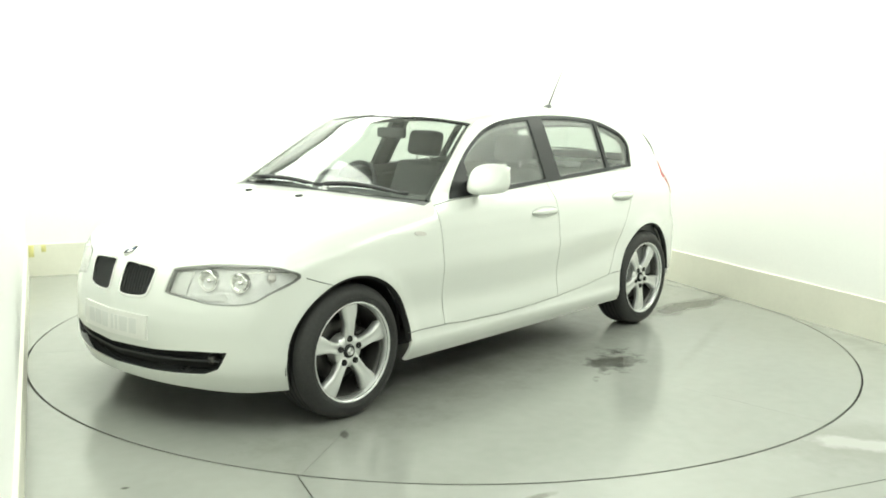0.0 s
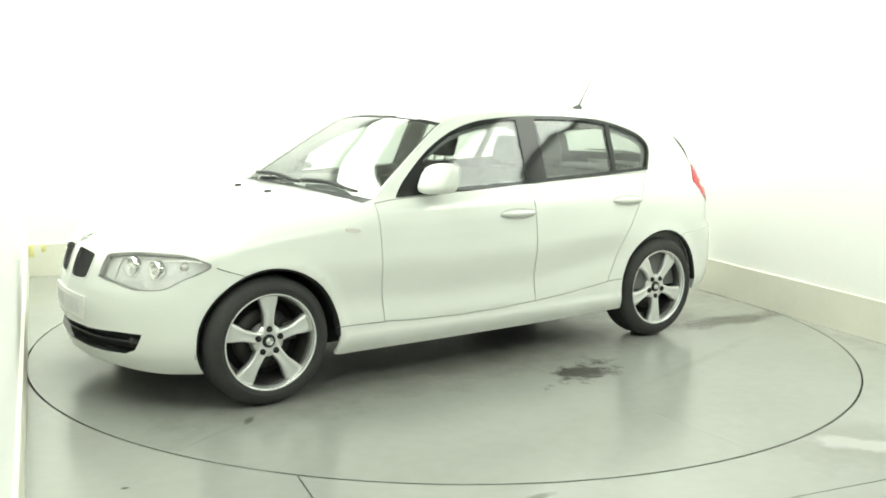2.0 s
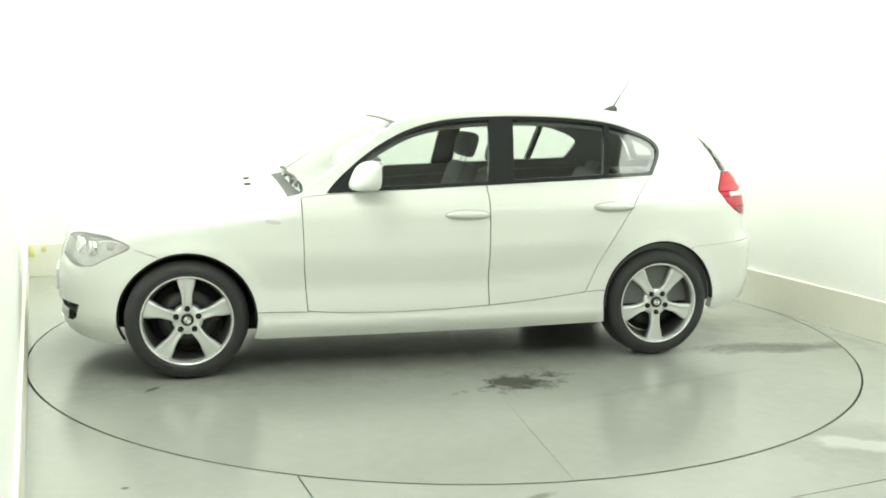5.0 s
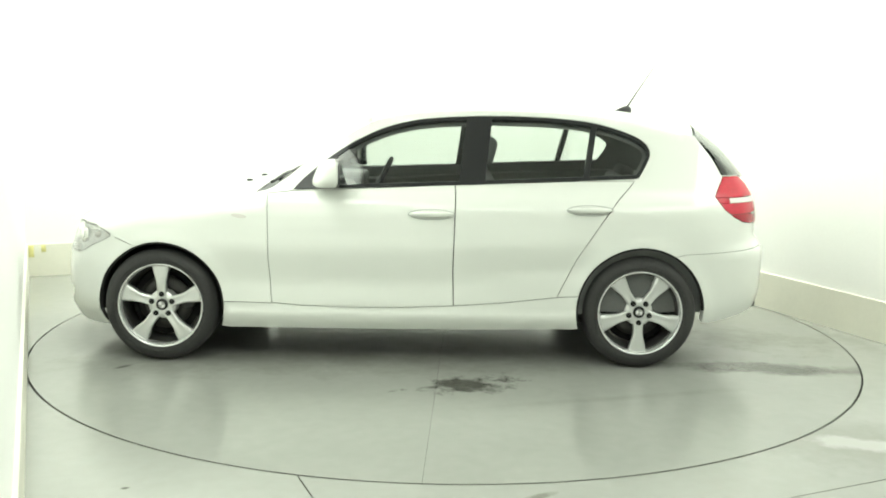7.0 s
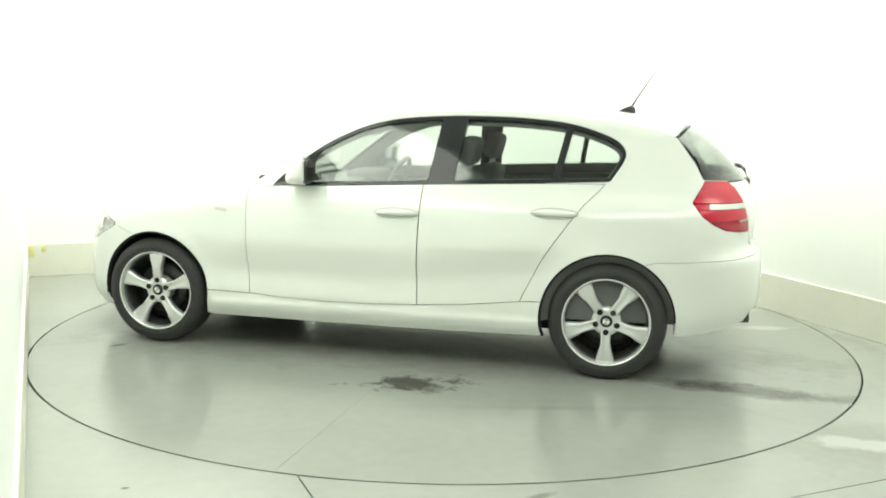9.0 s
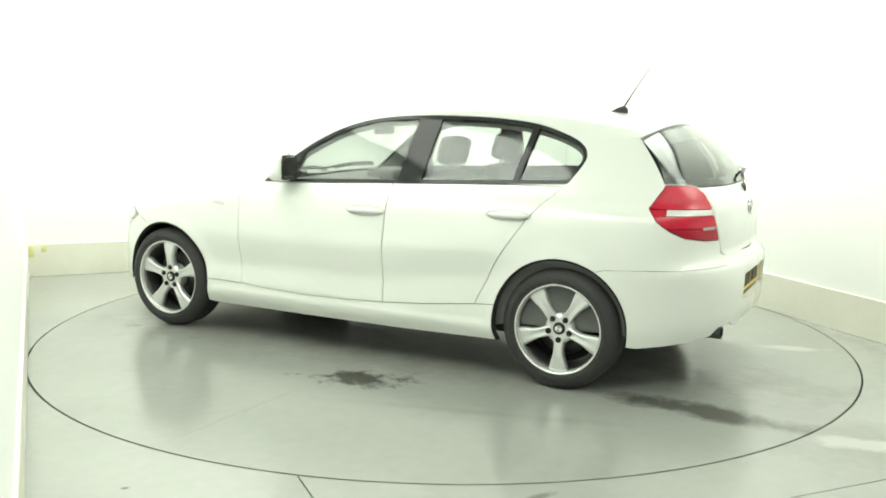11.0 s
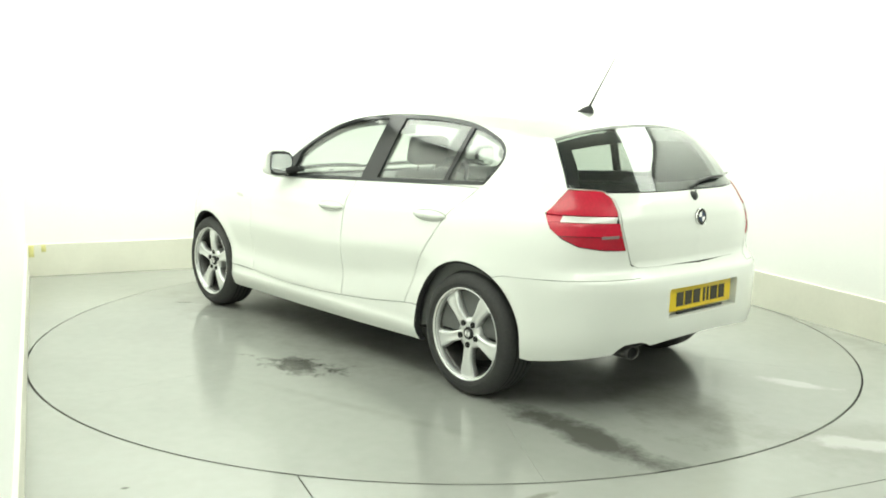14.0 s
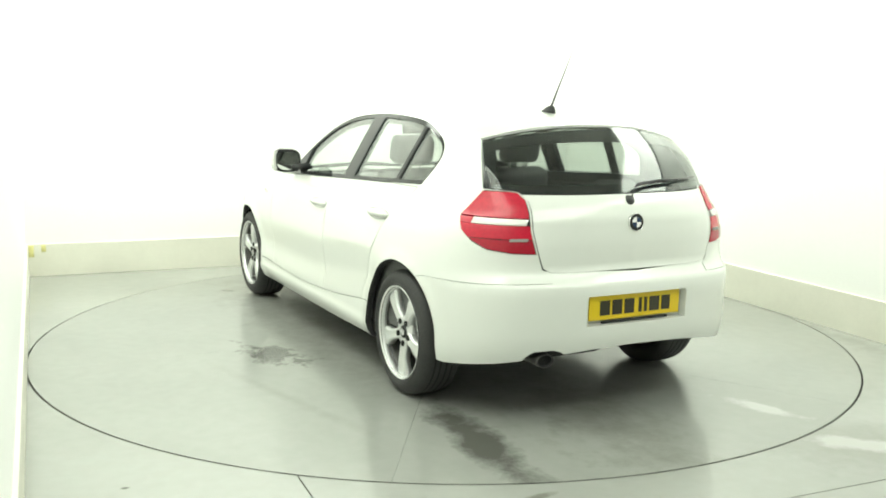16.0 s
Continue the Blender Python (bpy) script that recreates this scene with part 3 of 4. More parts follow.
def body_panels():
    gap = 0.0029
    for flip in (False, True):
        skin("side_panel", side, BODY, [grow(FRONT_DOOR, gap * 0.4), grow(REAR_DOOR, gap * 0.4), DLO, grow(TAIL, gap * 0.5)], PAINT, car, flip=flip, bend=soft_side)
        skin("front_door", side, grow(FRONT_DOOR, -gap), [], PAINT, car, flip=flip)
        skin("rear_door", side, grow(REAR_DOOR, -gap), [], PAINT, car, flip=flip)
    line = [(sx(1.608), nose_top(sx(1.608))), (sx(1.6085), 0.700), (sx(1.60), 0.6865), (sx(1.54), 0.6672)] + arch(*ARCH_F, 67.3, -22, 28)
    line += [(sx(x), z) for x, z in ((1.72, 0.184), (1.80, 0.183), (1.90, 0.189), (1.97, 0.196), (2.02, 0.200))] + [(S_NOSE, 0.204)]
    outer = line + mirrored(line[:-1], S_NOSE)
    tops = [(float(a), nose_top(float(a))) for a in np.linspace(2 * S_NOSE - sx(1.608), sx(1.608), 80)][1:-1]
    bumper = skin("front_bumper", side, outer + tops,
                  [grow(HEADLIGHT, 0.003), mirrored(grow(HEADLIGHT, 0.003), S_NOSE), KIDNEY, mirrored(KIDNEY, S_NOSE), INTAKE], PAINT, car, bend=soft_side)
    for flip in (False, True):
        for a, b in (((0.706, 0.343), (0.985, 0.350)), ((-0.862, 0.399), (-0.975, 0.408))):
            d = 0.0016 if abs(a[1] - b[1]) < 0.05 else 0.0022
            skin("seam", side, flat([(a[0], a[1] - d), (b[0], b[1] - d), (b[0], b[1] + d), (a[0], a[1] + d)]), [], SATIN, car, sink=-0.0006, depth=0.002, flip=flip, step=0.03)
    rear = [(sx(-1.56), 0.6425), (sx(-1.75), SEAM_Z - 0.0105), (s_back(0.6), SEAM_Z + 0.0025), (s_back(0.44), SEAM_Z + 0.0075), (s_back(0.2), SEAM_Z + 0.0075), (S_REAR, SEAM_Z + 0.0075)]
    low = [(S_REAR, 0.366), (s_back(0.25), 0.358), (s_back(0.375), 0.346), (s_back(0.40), 0.360), (s_back(0.43), 0.368), (s_back(0.51), 0.362), (s_back(0.535), 0.346), (s_back(0.56), 0.318), (s_back(0.66), 0.298), (sx(-1.85), 0.276), (sx(-1.72), 0.258)] + arch(*ARCH_R, 190, 121.5, 24)
    half = low + rear
    # half runs from the tail's middle to the arch and back along the seam
    plain = [(a, b) for a, b in half[1:-1] if not (0.34 < b < 0.37 and s_back(0.39) < a < s_back(0.55))]
    other = [(2 * S_REAR - a, b) for a, b in plain][::-1]
    RECESS = [(s_back(0.278), 0.468), (s_back(0.278), 0.594), (s_back(0.268), 0.606)]
    recess = RECESS + [(2 * S_REAR - a, b) for a, b in RECESS[::-1]]
    skin("rear_bumper", side, half + other, [recess], PAINT, car, depth=0.045)
    skin("plate_recess", side, grow(recess, 0.006), [], PAINT, car, sink=0.044)
    gate = [(S_REAR, 0.712), (s_back(0.3), 0.712), (s_back(0.436), 0.714), (s_back(0.468), 0.731), (s_back(0.493), 0.795), (s_back(0.541), 0.93), (s_back(0.583), 1.026), (s_back(0.61), 1.051), (s_back(0.3), 1.050)]
    gate = gate + [(S_REAR, 1.050)] + [(2 * S_REAR - a, b) for a, b in gate[1:]][::-1]
    skin("tailgate", side, gate, [], PAINT, car)
    ledge = [(S_REAR, 0.7045), (s_back(0.47), 0.7215), (s_back(0.47), 0.670), (S_REAR, 0.6705)]
    skin("bumper_step", side, ledge + [(2 * S_REAR - a, b) for a, b in (ledge[2], ledge[1])], [], PAINT, car, sink=0.004)
    def strip(name, a, b, c, mat, label="", sink=0.0, shell=0.0, n=26, m=26, soft=False):
        vs, no, faces = [], [], []
        for i in range(n + 1):
            for j in range(m + 1):
                t, v = a + (b - a) * i / n, -c + 2 * c * j / m
                e = 1e-3
                p = Vector(top(t, v))
                tt0, tt1 = max(a, t - e * 5), min(b, t + e * 5)
                q = (Vector(top(tt1, v)) - Vector(top(tt0, v))).cross(Vector(top(t, v + e)) - Vector(top(t, v - e))).normalized()
                if q.z < 0:
                    q = -q
                if soft:
                    q = soft_top(t, v, q)
                vs.append(p - q * sink), no.append(q)
        for i in range(n):
            for j in range(m):
                k = i * (m + 1) + j
                faces.append((k, k + 1, k + m + 2, k + m + 1))
        if sum((vs[k[1]] - vs[k[0]]).cross(vs[k[2]] - vs[k[0]]).dot(no[k[0]]) for k in faces) < 0:
            faces = [f[::-1] for f in faces]
        thick = shell or 0.014
        if shell:
            n0 = len(vs)
            vs += [p - q * shell for p, q in zip(vs, no)]
            no += [-q for q in no]
            faces += [tuple(n0 + x for x in f[::-1]) for f in faces]
        edge = {}
        for f in faces[:n * m]:
            for x, y in zip(f, f[1:] + f[:1]):
                edge[(x, y)] = 1
        for x, y in [q for q in edge if (q[1], q[0]) not in edge]:
            w = (vs[y] - vs[x]).cross(no[x]).normalized()
            k0 = len(vs)
            vs += [vs[x], vs[y], vs[y] - no[y] * thick, vs[x] - no[x] * thick]
            no += [w] * 4
            faces.append((k0, k0 + 3, k0 + 2, k0 + 1))
        ob = part(name, ([tuple(p) for p in vs], [], faces), mat, car, label)
        ob.data.normals_split_custom_set_from_vertices([tuple(q) for q in no])
        return ob
    strip("bonnet", 0.0, 2.985, 1.0, PAINT, n=90, m=40, soft=True)
    strip("cowl", 2.985, 4.0, 0.985, SATIN, "black plastic scuttle panel", sink=0.008, n=6)
    ws = strip("windscreen", 4.0, 7.0, 0.982, GLASS, "clear tinted windscreen", sink=0.003, shell=0.005, n=24)
    strip("roof", 7.06, 13.93, 1.0, PAINT, n=100, m=40, soft=True)
    rg = strip("rear_window", 14.02, 14.985, 0.996, PRIVACY, "dark tinted rear window", sink=0.003, shell=0.004, n=20)
    for g in (ws, rg):
        g.visible_shadow = False
    def seal(name, a, b, c, d, mat, sink=0.0, sides=(1, -1), n=24):
        """A narrow band along both edges of a screen."""
        for sg in sides:
            vs, no, faces = [], [], []
            for i in range(n + 1):
                t = a + (b - a) * i / n
                for v in (c, (c + d) / 2, d):
                    vs.append(Vector(top(t, v * sg)) + Vector((0, 0, 0.002 - sink)))
            faces = [(i * 3 + j, i * 3 + j + 1, i * 3 + j + 4, i * 3 + j + 3) for i in range(n) for j in range(2)]
            if sg < 0:
                faces = [f[::-1] for f in faces]
            n0 = len(vs)
            vs += [p - Vector((0, 0, 0.012)) for p in vs]
            faces += [tuple(n0 + k for k in f[::-1]) for f in faces]
            part(name, ([tuple(p) for p in vs], [], faces), mat, car)
    seal("screen_seal", 4.0, 7.0, 0.935, 0.98, BLACK, sink=0.015)
    seal("a_pillar_cover", 4.0, 7.3, 0.980, 1.002, PAINT, sink=-0.001)
    seal("rear_screen_border", 14.03, 14.985, 0.89, 0.99, BLACK, sink=0.016)
    def bar(name, t0, t1, c, mat, n=24, lift=0.001):
        vs = []
        for t in (t0, t1):
            for j in range(n + 1):
                p = Vector(top(t, -c + 2 * c * j / n))
                vs.append(p + Vector((0, 0, lift)))
        faces = [(j, j + 1, n + 2 + j, n + 1 + j) for j in range(n)]
        n0 = len(vs)
        vs += [p - Vector((0, 0, 0.012)) for p in vs]
        faces += [tuple(n0 + k for k in f[::-1]) for f in faces]
        part(name, ([tuple(p) for p in vs], [], faces), mat, car)
    bar("screen_seal", 6.93, 7.05, 0.985, BLACK)
    bar("rear_screen_border", 14.02, 14.19, 0.975, BLACK, lift=-0.016)
    bar("rear_screen_border", 14.84, 14.985, 0.975, BLACK, lift=-0.016)


body_panels()


def windows():
    """Black window surround with three panes on each flank."""
    def cut(x0, z0, x1, z1):
        return lambda x, z: (x - (x0 + (x1 - x0) * (z - z0) / (z1 - z0)))
    inner = grow(DLO, -0.017)
    dl = [(float(np.interp(a, ARC, PX)), z) for a, z in inner]
    def clip(poly, f, keep):
        out = []
        for p, q in zip(poly, poly[1:] + poly[:1]):
            a, b = f(*p) * keep, f(*q) * keep
            if a >= 0:
                out.append(p)
            if (a >= 0) != (b >= 0):
                t = a / (a - b)
                out.append((p[0] + (q[0] - p[0]) * t, p[1] + (q[1] - p[1]) * t))
        return out
    front = clip(dl, cut(-0.312, 1.01, -0.35, 1.32), 1)
    front = clip(front, cut(0.40, 0.97, 0.36, 1.18), -1)
    rear = clip(dl, cut(-0.455, 1.02, -0.49, 1.32), -1)
    rear1 = clip(rear, cut(-1.000, 1.04, -1.052, 1.31), 1)
    rear2 = clip(rear, cut(-1.030, 1.04, -1.082, 1.31), -1)
    panes = [[(sx(x), z) for x, z in q] for q in (front, rear1, rear2)]
    for flip in (False, True):
        w = skin("window_surround", side, grow(DLO, -0.001), [grow(q, -0.002) for q in panes], BLACK, car, "gloss black window surround", sink=0.003, depth=0.035, flip=flip)
        for name, q in zip(("front_door_glass", "rear_door_glass", "quarter_glass"), panes):
            g = skin(name, side, q, [], GLASS, car, "tinted side window", sink=0.010, shell=0.004, flip=flip)
            g.visible_shadow = False
        belt = grow([(sx(0.58), 0.966), (sx(-0.37), 1.004), (sx(-1.30), 1.050), (sx(-1.30), 1.055), (sx(-0.37), 1.009), (sx(0.58), 0.971)], 0.002)
        skin("belt_strip", side, belt, [], BLACK, car, sink=-0.004, depth=0.010, flip=flip)


windows()


def lamps():
    for flip in (False, True):
        lamp = skin("headlight", side, grow(HEADLIGHT, 0.001), [grow(HEADLIGHT, -0.0025)], STEEL, car, "clear headlight with silver reflectors", sink=0.002, depth=0.03, flip=flip)
        skin("reflector", side, grow(HEADLIGHT, 0.004), [], BOWL, lamp, sink=0.034, flip=flip)
        lens = skin("cover", side, grow(HEADLIGHT, -0.005), [], LENS, lamp, sink=0.001, shell=0.003, flip=flip)
        lens.visible_shadow = False
        f = -1 if flip else 1
        inner = [(s_front(0.350), 0.70), (s_front(0.345), 0.63), (s_front(0.425), 0.612), (s_front(0.435), 0.722)]
        skin("inner_panel", side, inner, [], ALLOY, lamp, "dull grey inner panel", sink=0.026, depth=0.006, flip=flip)
        lower = [(s_front(0.47), 0.612), (s_front(0.52), 0.600), (s_front(0.62), 0.598), (s_front(0.60), 0.628)]
        skin("lower_panel", side, lower, [], ALLOY, lamp, sink=0.026, depth=0.01, flip=flip)
        for y, z, r in ((0.505, 0.675, 0.044), (0.635, 0.672, 0.040)):
            p = Vector(side(s_front(y), z))
            bm = revolve([(0.001, 0.012), (r * 0.16, 0.010), (r * 0.2, -0.012), (r * 0.5, -0.010), (r * 0.8, 0.002), (r, 0.014), (r * 1.06, 0.012), (r * 1.08, -0.02)], 28)
            ob = part("projector", bm, CHROME, lamp, "bright round lamp bowl")
            ob.matrix_local = Matrix.Translation((p.x - 0.030, p.y * f, p.z)) @ pose(0, 0, 0, 0, 0, -90 + 16 * f)
        p = Vector(side(sx(1.76), 0.690))
        ob = part("indicator_bulb", revolve([(0.001, 0.03), (0.014, 0.024), (0.02, 0.0)], 20), CLEAR, lamp)
        ob.matrix_local = Matrix.Translation((p.x - 0.03, (p.y - 0.03) * f, p.z)) @ pose(0, 0, 0, 0, 0, -90 + 40 * f)
        bars = [(sx(1.68), 0.722), (sx(1.78), 0.735), (s_front(0.66), 0.728), (s_front(0.66), 0.722), (sx(1.78), 0.728), (sx(1.68), 0.715)]
        skin("trim_bar", side, bars, [], CHROME, lamp, sink=0.03, depth=0.006, flip=flip)
        # tail lamp
        tail = skin("tail_light", side, TAIL, [], BLACK, car, "red tail light with a clear white band", sink=0.010, flip=flip)
        dx = [(float(a), b) for a, b in TAIL]
        def band(lo, hi):
            def half(poly, z, keep):
                res = []
                for p, q in zip(poly, poly[1:] + poly[:1]):
                    a, b = (p[1] - z) * keep, (q[1] - z) * keep
                    if a >= 0:
                        res.append(p)
                    if (a >= 0) != (b >= 0):
                        t = a / (a - b)
                        res.append((p[0] + (q[0] - p[0]) * t, p[1] + (q[1] - p[1]) * t))
                return res
            return half(half(dx, lo, 1), hi, -1)
        skin("upper_lens", side, grow(band(0.948, 1.08), -0.004), [], RED, tail, sink=-0.004, depth=0.016, flip=flip)
        skin("lower_lens", side, grow(band(0.86, 0.919), -0.0005), [], RED, tail, sink=-0.003, depth=0.016, flip=flip)
        skin("reflector_lens", side, grow(band(0.70, 0.8585), -0.003), [], REDDARK, tail, "deep red lower lens", sink=-0.004, depth=0.016, flip=flip)
        mid = band(0.9205, 0.9465)
        skin("side_lens", side, [(max(a, sx(-1.83)), b) for a, b in mid], [], RED, tail, sink=-0.0035, depth=0.016, flip=flip)
        skin("clear_band", side, [(min(max(a, s_back(0.567)), sx(-1.832)), b) for a, b in mid], [], CLEAR, tail, "clear white reversing band", sink=-0.005, depth=0.016, flip=flip)
        skin("clear_band", side, [(s_back(0.548), 0.865), (s_back(0.62), 0.862), (s_back(0.62), 0.850), (s_back(0.548), 0.852)], [], STEEL, tail, sink=-0.006, depth=0.004, flip=flip)


lamps()


def nose():
    for m in (False, True):
        k = mirrored(KIDNEY, S_NOSE) if m else KIDNEY
        g = skin("grille", side, grow(k, 0.002), [grow(k, -0.009)], CHROME, car, "kidney grille with black slats in a bright frame", sink=-0.004, depth=0.022)
        skin("grille_back", side, grow(k, 0.006), [], WELL, g, sink=0.05)
        a0, a1 = min(q[0] for q in k) + 0.014, max(q[0] for q in k) - 0.014
        for i in range(11):
            a = a0 + (a1 - a0) * i / 10
            zs = [z for s, z in k if abs(s - a) < 0.02]
            lo, hi = min(zs) + 0.004, max(zs) - 0.004
            if hi - lo > 0.04:
                skin("slat", side, [(a - 0.003, lo), (a + 0.003, lo), (a + 0.003, hi), (a - 0.003, hi)], [], SATIN, g, sink=0.010, depth=0.025, step=0.03)
    i = skin("lower_grille", side, grow(INTAKE, 0.004), [], WELL, car, "black lower air intake", sink=0.05, depth=0.0)
    skin("intake_rim", side, grow(INTAKE, 0.001), [grow(INTAKE, -0.007)], BLACK, i, sink=0.004, depth=0.045)
    mid = [(s_front(0.60), 0.338), (s_front(0.3), 0.325), (S_NOSE, 0.318)]
    rail = mid + [(2 * S_NOSE - a, b) for a, b in mid[-2::-1]] + [(2 * S_NOSE - a, b - 0.010) for a, b in mid[:-1]] + [(a, b - 0.010) for a, b in mid[::-1]]
    skin("cross_rail", side, rail, [], SATIN, i, sink=0.018, depth=0.02)
    for f in (1, -1):
        p = side(s_front(0.55), 0.335)
        bm = revolve([(0.001, 0.010), (0.014, 0.008), (0.022, 0.0), (0.026, -0.02)], 24)
        ob = part("fog_lamp", bm, IRON, i)
        ob.matrix_local = Matrix.Translation((p[0] - 0.03, p[1] * f, p[2])) @ pose(0, 0, 0, 0, 0, -90 + 20 * f)


nose()


def badge(name, place, turn_m, r):
    root = part(name, revolve([(0.0005, 0.004), (r * 0.8, 0.004), (r, 0.002), (r * 1.03, -0.002), (r * 1.03, -0.008)], 32), BLACK, car, "round badge in black, blue and white")
    root.matrix_local = Matrix.Translation(place) @ turn_m
    for q in range(4):
        out = [(0, 0)] + [(r * 0.62 * math.cos(math.pi / 2 * (q + k / 6)), r * 0.62 * math.sin(math.pi / 2 * (q + k / 6))) for k in range(7)]
        part("badge_field", prism(out, 0.0042, 0.0055), BLUE if q % 2 else WHITE, root, smooth=False)
    part("badge_rim", revolve([(r * 0.97, 0.0025), (r * 0.99, 0.005), (r * 1.04, 0.003), (r * 1.04, -0.004)], 32), CHROME, root)
    return root


TO_FRONT, TO_REAR = pose(0, 0, 0, 0, 0, -90), pose(0, 0, 0, 0, 0, 90)
p = top(0.09, 0)
badge("badge", (p[0], 0, p[2] + 0.003), TO_FRONT @ pose(0, 0, 0, 66, 0, 0), 0.037)
p = side(S_REAR, 0.925)
badge("badge", (p[0] - 0.004, 0, p[2]), TO_REAR @ pose(0, 0, 0, 6, 0, 0), 0.040)


def plates():
    def bars(root, mat, wide, y):
        x = -wide / 2
        widths = [0.050, 0.058, 0.018, 0.018, 0.0, 0.056, 0.056, 0.056]
        total = sum(widths) + 0.013 * (len(widths) - 1)
        x = -total / 2
        for w in widths:
            if w:
                part("character_bar", box_bm(x, x + w, y, y + 0.002, -0.034, 0.034), mat, root, smooth=False)
            x += w + 0.013
    p = side(S_REAR, 0.545)
    rear = part("number_plate", box_bm(-0.26, 0.26, -0.004, 0.004, -0.056, 0.056, 0.003), YELLOW, car, "yellow rear plate with dark bars")
    rear.matrix_local = Matrix.Translation((p[0] + 0.034, 0, 0.543)) @ TO_REAR @ pose(0, 0, 0, 0, 0, 0)
    bars(rear, INK, 0.5, 0.0042)
    part("dealer_strip", box_bm(-0.19, 0.19, -0.003, 0.006, -0.073, -0.060, 0.002), BLACK, rear, "black strip under the plate")
    def patch(a0, a1, z0, z1):
        return [(S_NOSE + a0, z0), (S_NOSE + a1, z0), (S_NOSE + a1, z1), (S_NOSE + a0, z1)]
    front = skin("number_plate", side, patch(-0.26, 0.26, 0.392, 0.503), [], WHITEPLATE, car, "white front plate with pale bars", sink=-0.012, depth=0.014)
    widths = [0.050, 0.058, 0.018, 0.018, 0.0, 0.056, 0.056, 0.056]
    x = -(sum(widths) + 0.013 * (len(widths) - 1)) / 2
    for w in widths:
        if w:
            skin("character_bar", side, patch(x, x + w, 0.414, 0.481), [], PALEINK_SHADE, front, sink=-0.0135, depth=0.002, step=0.03)
        x += w + 0.013


plates()


def wheel(x, flip, turn):
    f = -1 if flip else 1
    root = new("wheel")
    root.parent = car
    face = 0.838
    tr = TYRE_R
    prof = [(0.222, 0.0), (0.232, 0.004), (0.243, 0.010), (0.262, 0.012), (0.280, 0.006), (0.294, -0.004), (0.303, -0.016), (0.308, -0.026), (0.3115, -0.045), (0.312, -0.075), (0.312, -0.13),
            (0.3115, -0.16), (0.305, -0.185), (0.290, -0.198), (0.26, -0.205), (0.222, -0.195)]
    tyre = part("tyre", revolve([(r * tr / 0.312, y) for r, y in prof], 96, True), RUBBER, root, "black rubber tyre")
    # near-black bands laid on the tread for the shade in its grooves
    for k, yy in enumerate((-0.055, -0.085, -0.118, -0.148)):
        g = revolve([(tr + 0.0004, yy - 0.004), (tr + 0.0004, yy + 0.004), (tr - 0.002, yy + 0.004), (tr - 0.002, yy - 0.004)], 64, True)
        part("groove_shade", g, WELL, root)
    part("bead_line", revolve([(0.2555, 0.0125), (0.257, 0.0145), (0.2585, 0.0125), (0.257, 0.010)], 64, True), RUBBER, root)
    rim = part("rim", revolve([(0.230, 0.005), (0.2345, 0.007), (0.2345, -0.004), (0.229, -0.012), (0.225, -0.03), (0.219, -0.03), (0.2205, -0.014), (0.223, -0.005), (0.226, 0.002)], 72, True), ALLOY, root, "silver five-spoke alloy rim")
    part("rim_barrel", revolve([(0.2245, -0.03), (0.218, -0.05), (0.205, -0.10), (0.203, -0.17), (0.210, -0.19), (0.197, -0.17), (0.198, -0.10), (0.212, -0.05), (0.219, -0.03)], 64, True), IRON, root)
    # spokes: broad, waisted, flaring into the rim
    for k in range(5):
        bm = bmesh.new()
        rows = []
        for i in range(13):
            t = i / 12
            r = 0.030 + (0.224 - 0.030) * t
            w = 0.034 - 0.0075 * math.sin(math.pi * min(1, t * 1.35)) + 0.020 * max(0, (t - 0.5) / 0.5) ** 1.6
            y = -0.028 + 0.012 * t + 0.010 * math.sin(math.pi * t)
            if t > 0.85:
                y -= 0.004 * (t - 0.85) / 0.15
            row = []
            for a, dy in ((-1, -0.040), (-1.0, -0.014), (-0.80, 0.0), (-0.42, -0.003), (0, -0.009 * math.sin(math.pi * min(1, 0.15 + t * 0.85))), (0.42, -0.003), (0.80, 0.0), (1.0, -0.014), (1, -0.040)):
                row.append(bm.verts.new((a * w, y + dy, r)))
            rows.append(row)
        for p, q in zip(rows, rows[1:]):
            for j in range(8):
                bm.faces.new((p[j], p[j + 1], q[j + 1], q[j]))
        for p, q in zip(rows, rows[1:]):
            bm.faces.new((p[8], p[0], q[0], q[8]))
        bmesh.ops.recalc_face_normals(bm, faces=list(bm.faces))
        ob = part("spoke", bm, ALLOY, root)
        ob.matrix_local = pose(0, 0, 0, 0, 72 * k, 0)
    part("hub", revolve([(0.001, -0.030), (0.034, -0.030), (0.046, -0.025), (0.074, -0.029), (0.080, -0.045), (0.080, -0.09)], 48), ALLOY, root)
    cap = part("centre_cap", revolve([(0.001, -0.019), (0.024, -0.019), (0.031, -0.022), (0.033, -0.032)], 32), BLACK, root, "dark round centre cap")
    for q in range(4):
        out = [(0, 0)] + [(0.019 * math.cos(math.pi / 2 * (q + k / 5)), 0.019 * math.sin(math.pi / 2 * (q + k / 5))) for k in range(6)]
        part("cap_field", prism(out, -0.0188, -0.0175), STEEL if q % 2 else WHITE, root, smooth=False)
    for k in range(5):
        a = math.pi / 2 + 2 * math.pi * k / 5
        # raised black disc paints the dark inside of a bolt hole
        ob = part("bolt_hole_shade", revolve([(0.001, -0.0235), (0.008, -0.0235), (0.0145, -0.0225), (0.015, -0.030)], 18), WELL, root)
        ob.matrix_local = pose(0.059 * math.cos(a), 0.0045, 0.059 * math.sin(a))
    part("brake_disc", revolve([(0.06, -0.10), (0.150, -0.10), (0.150, -0.122), (0.06, -0.122)], 48, True), IRON, root, "bare steel brake disc")
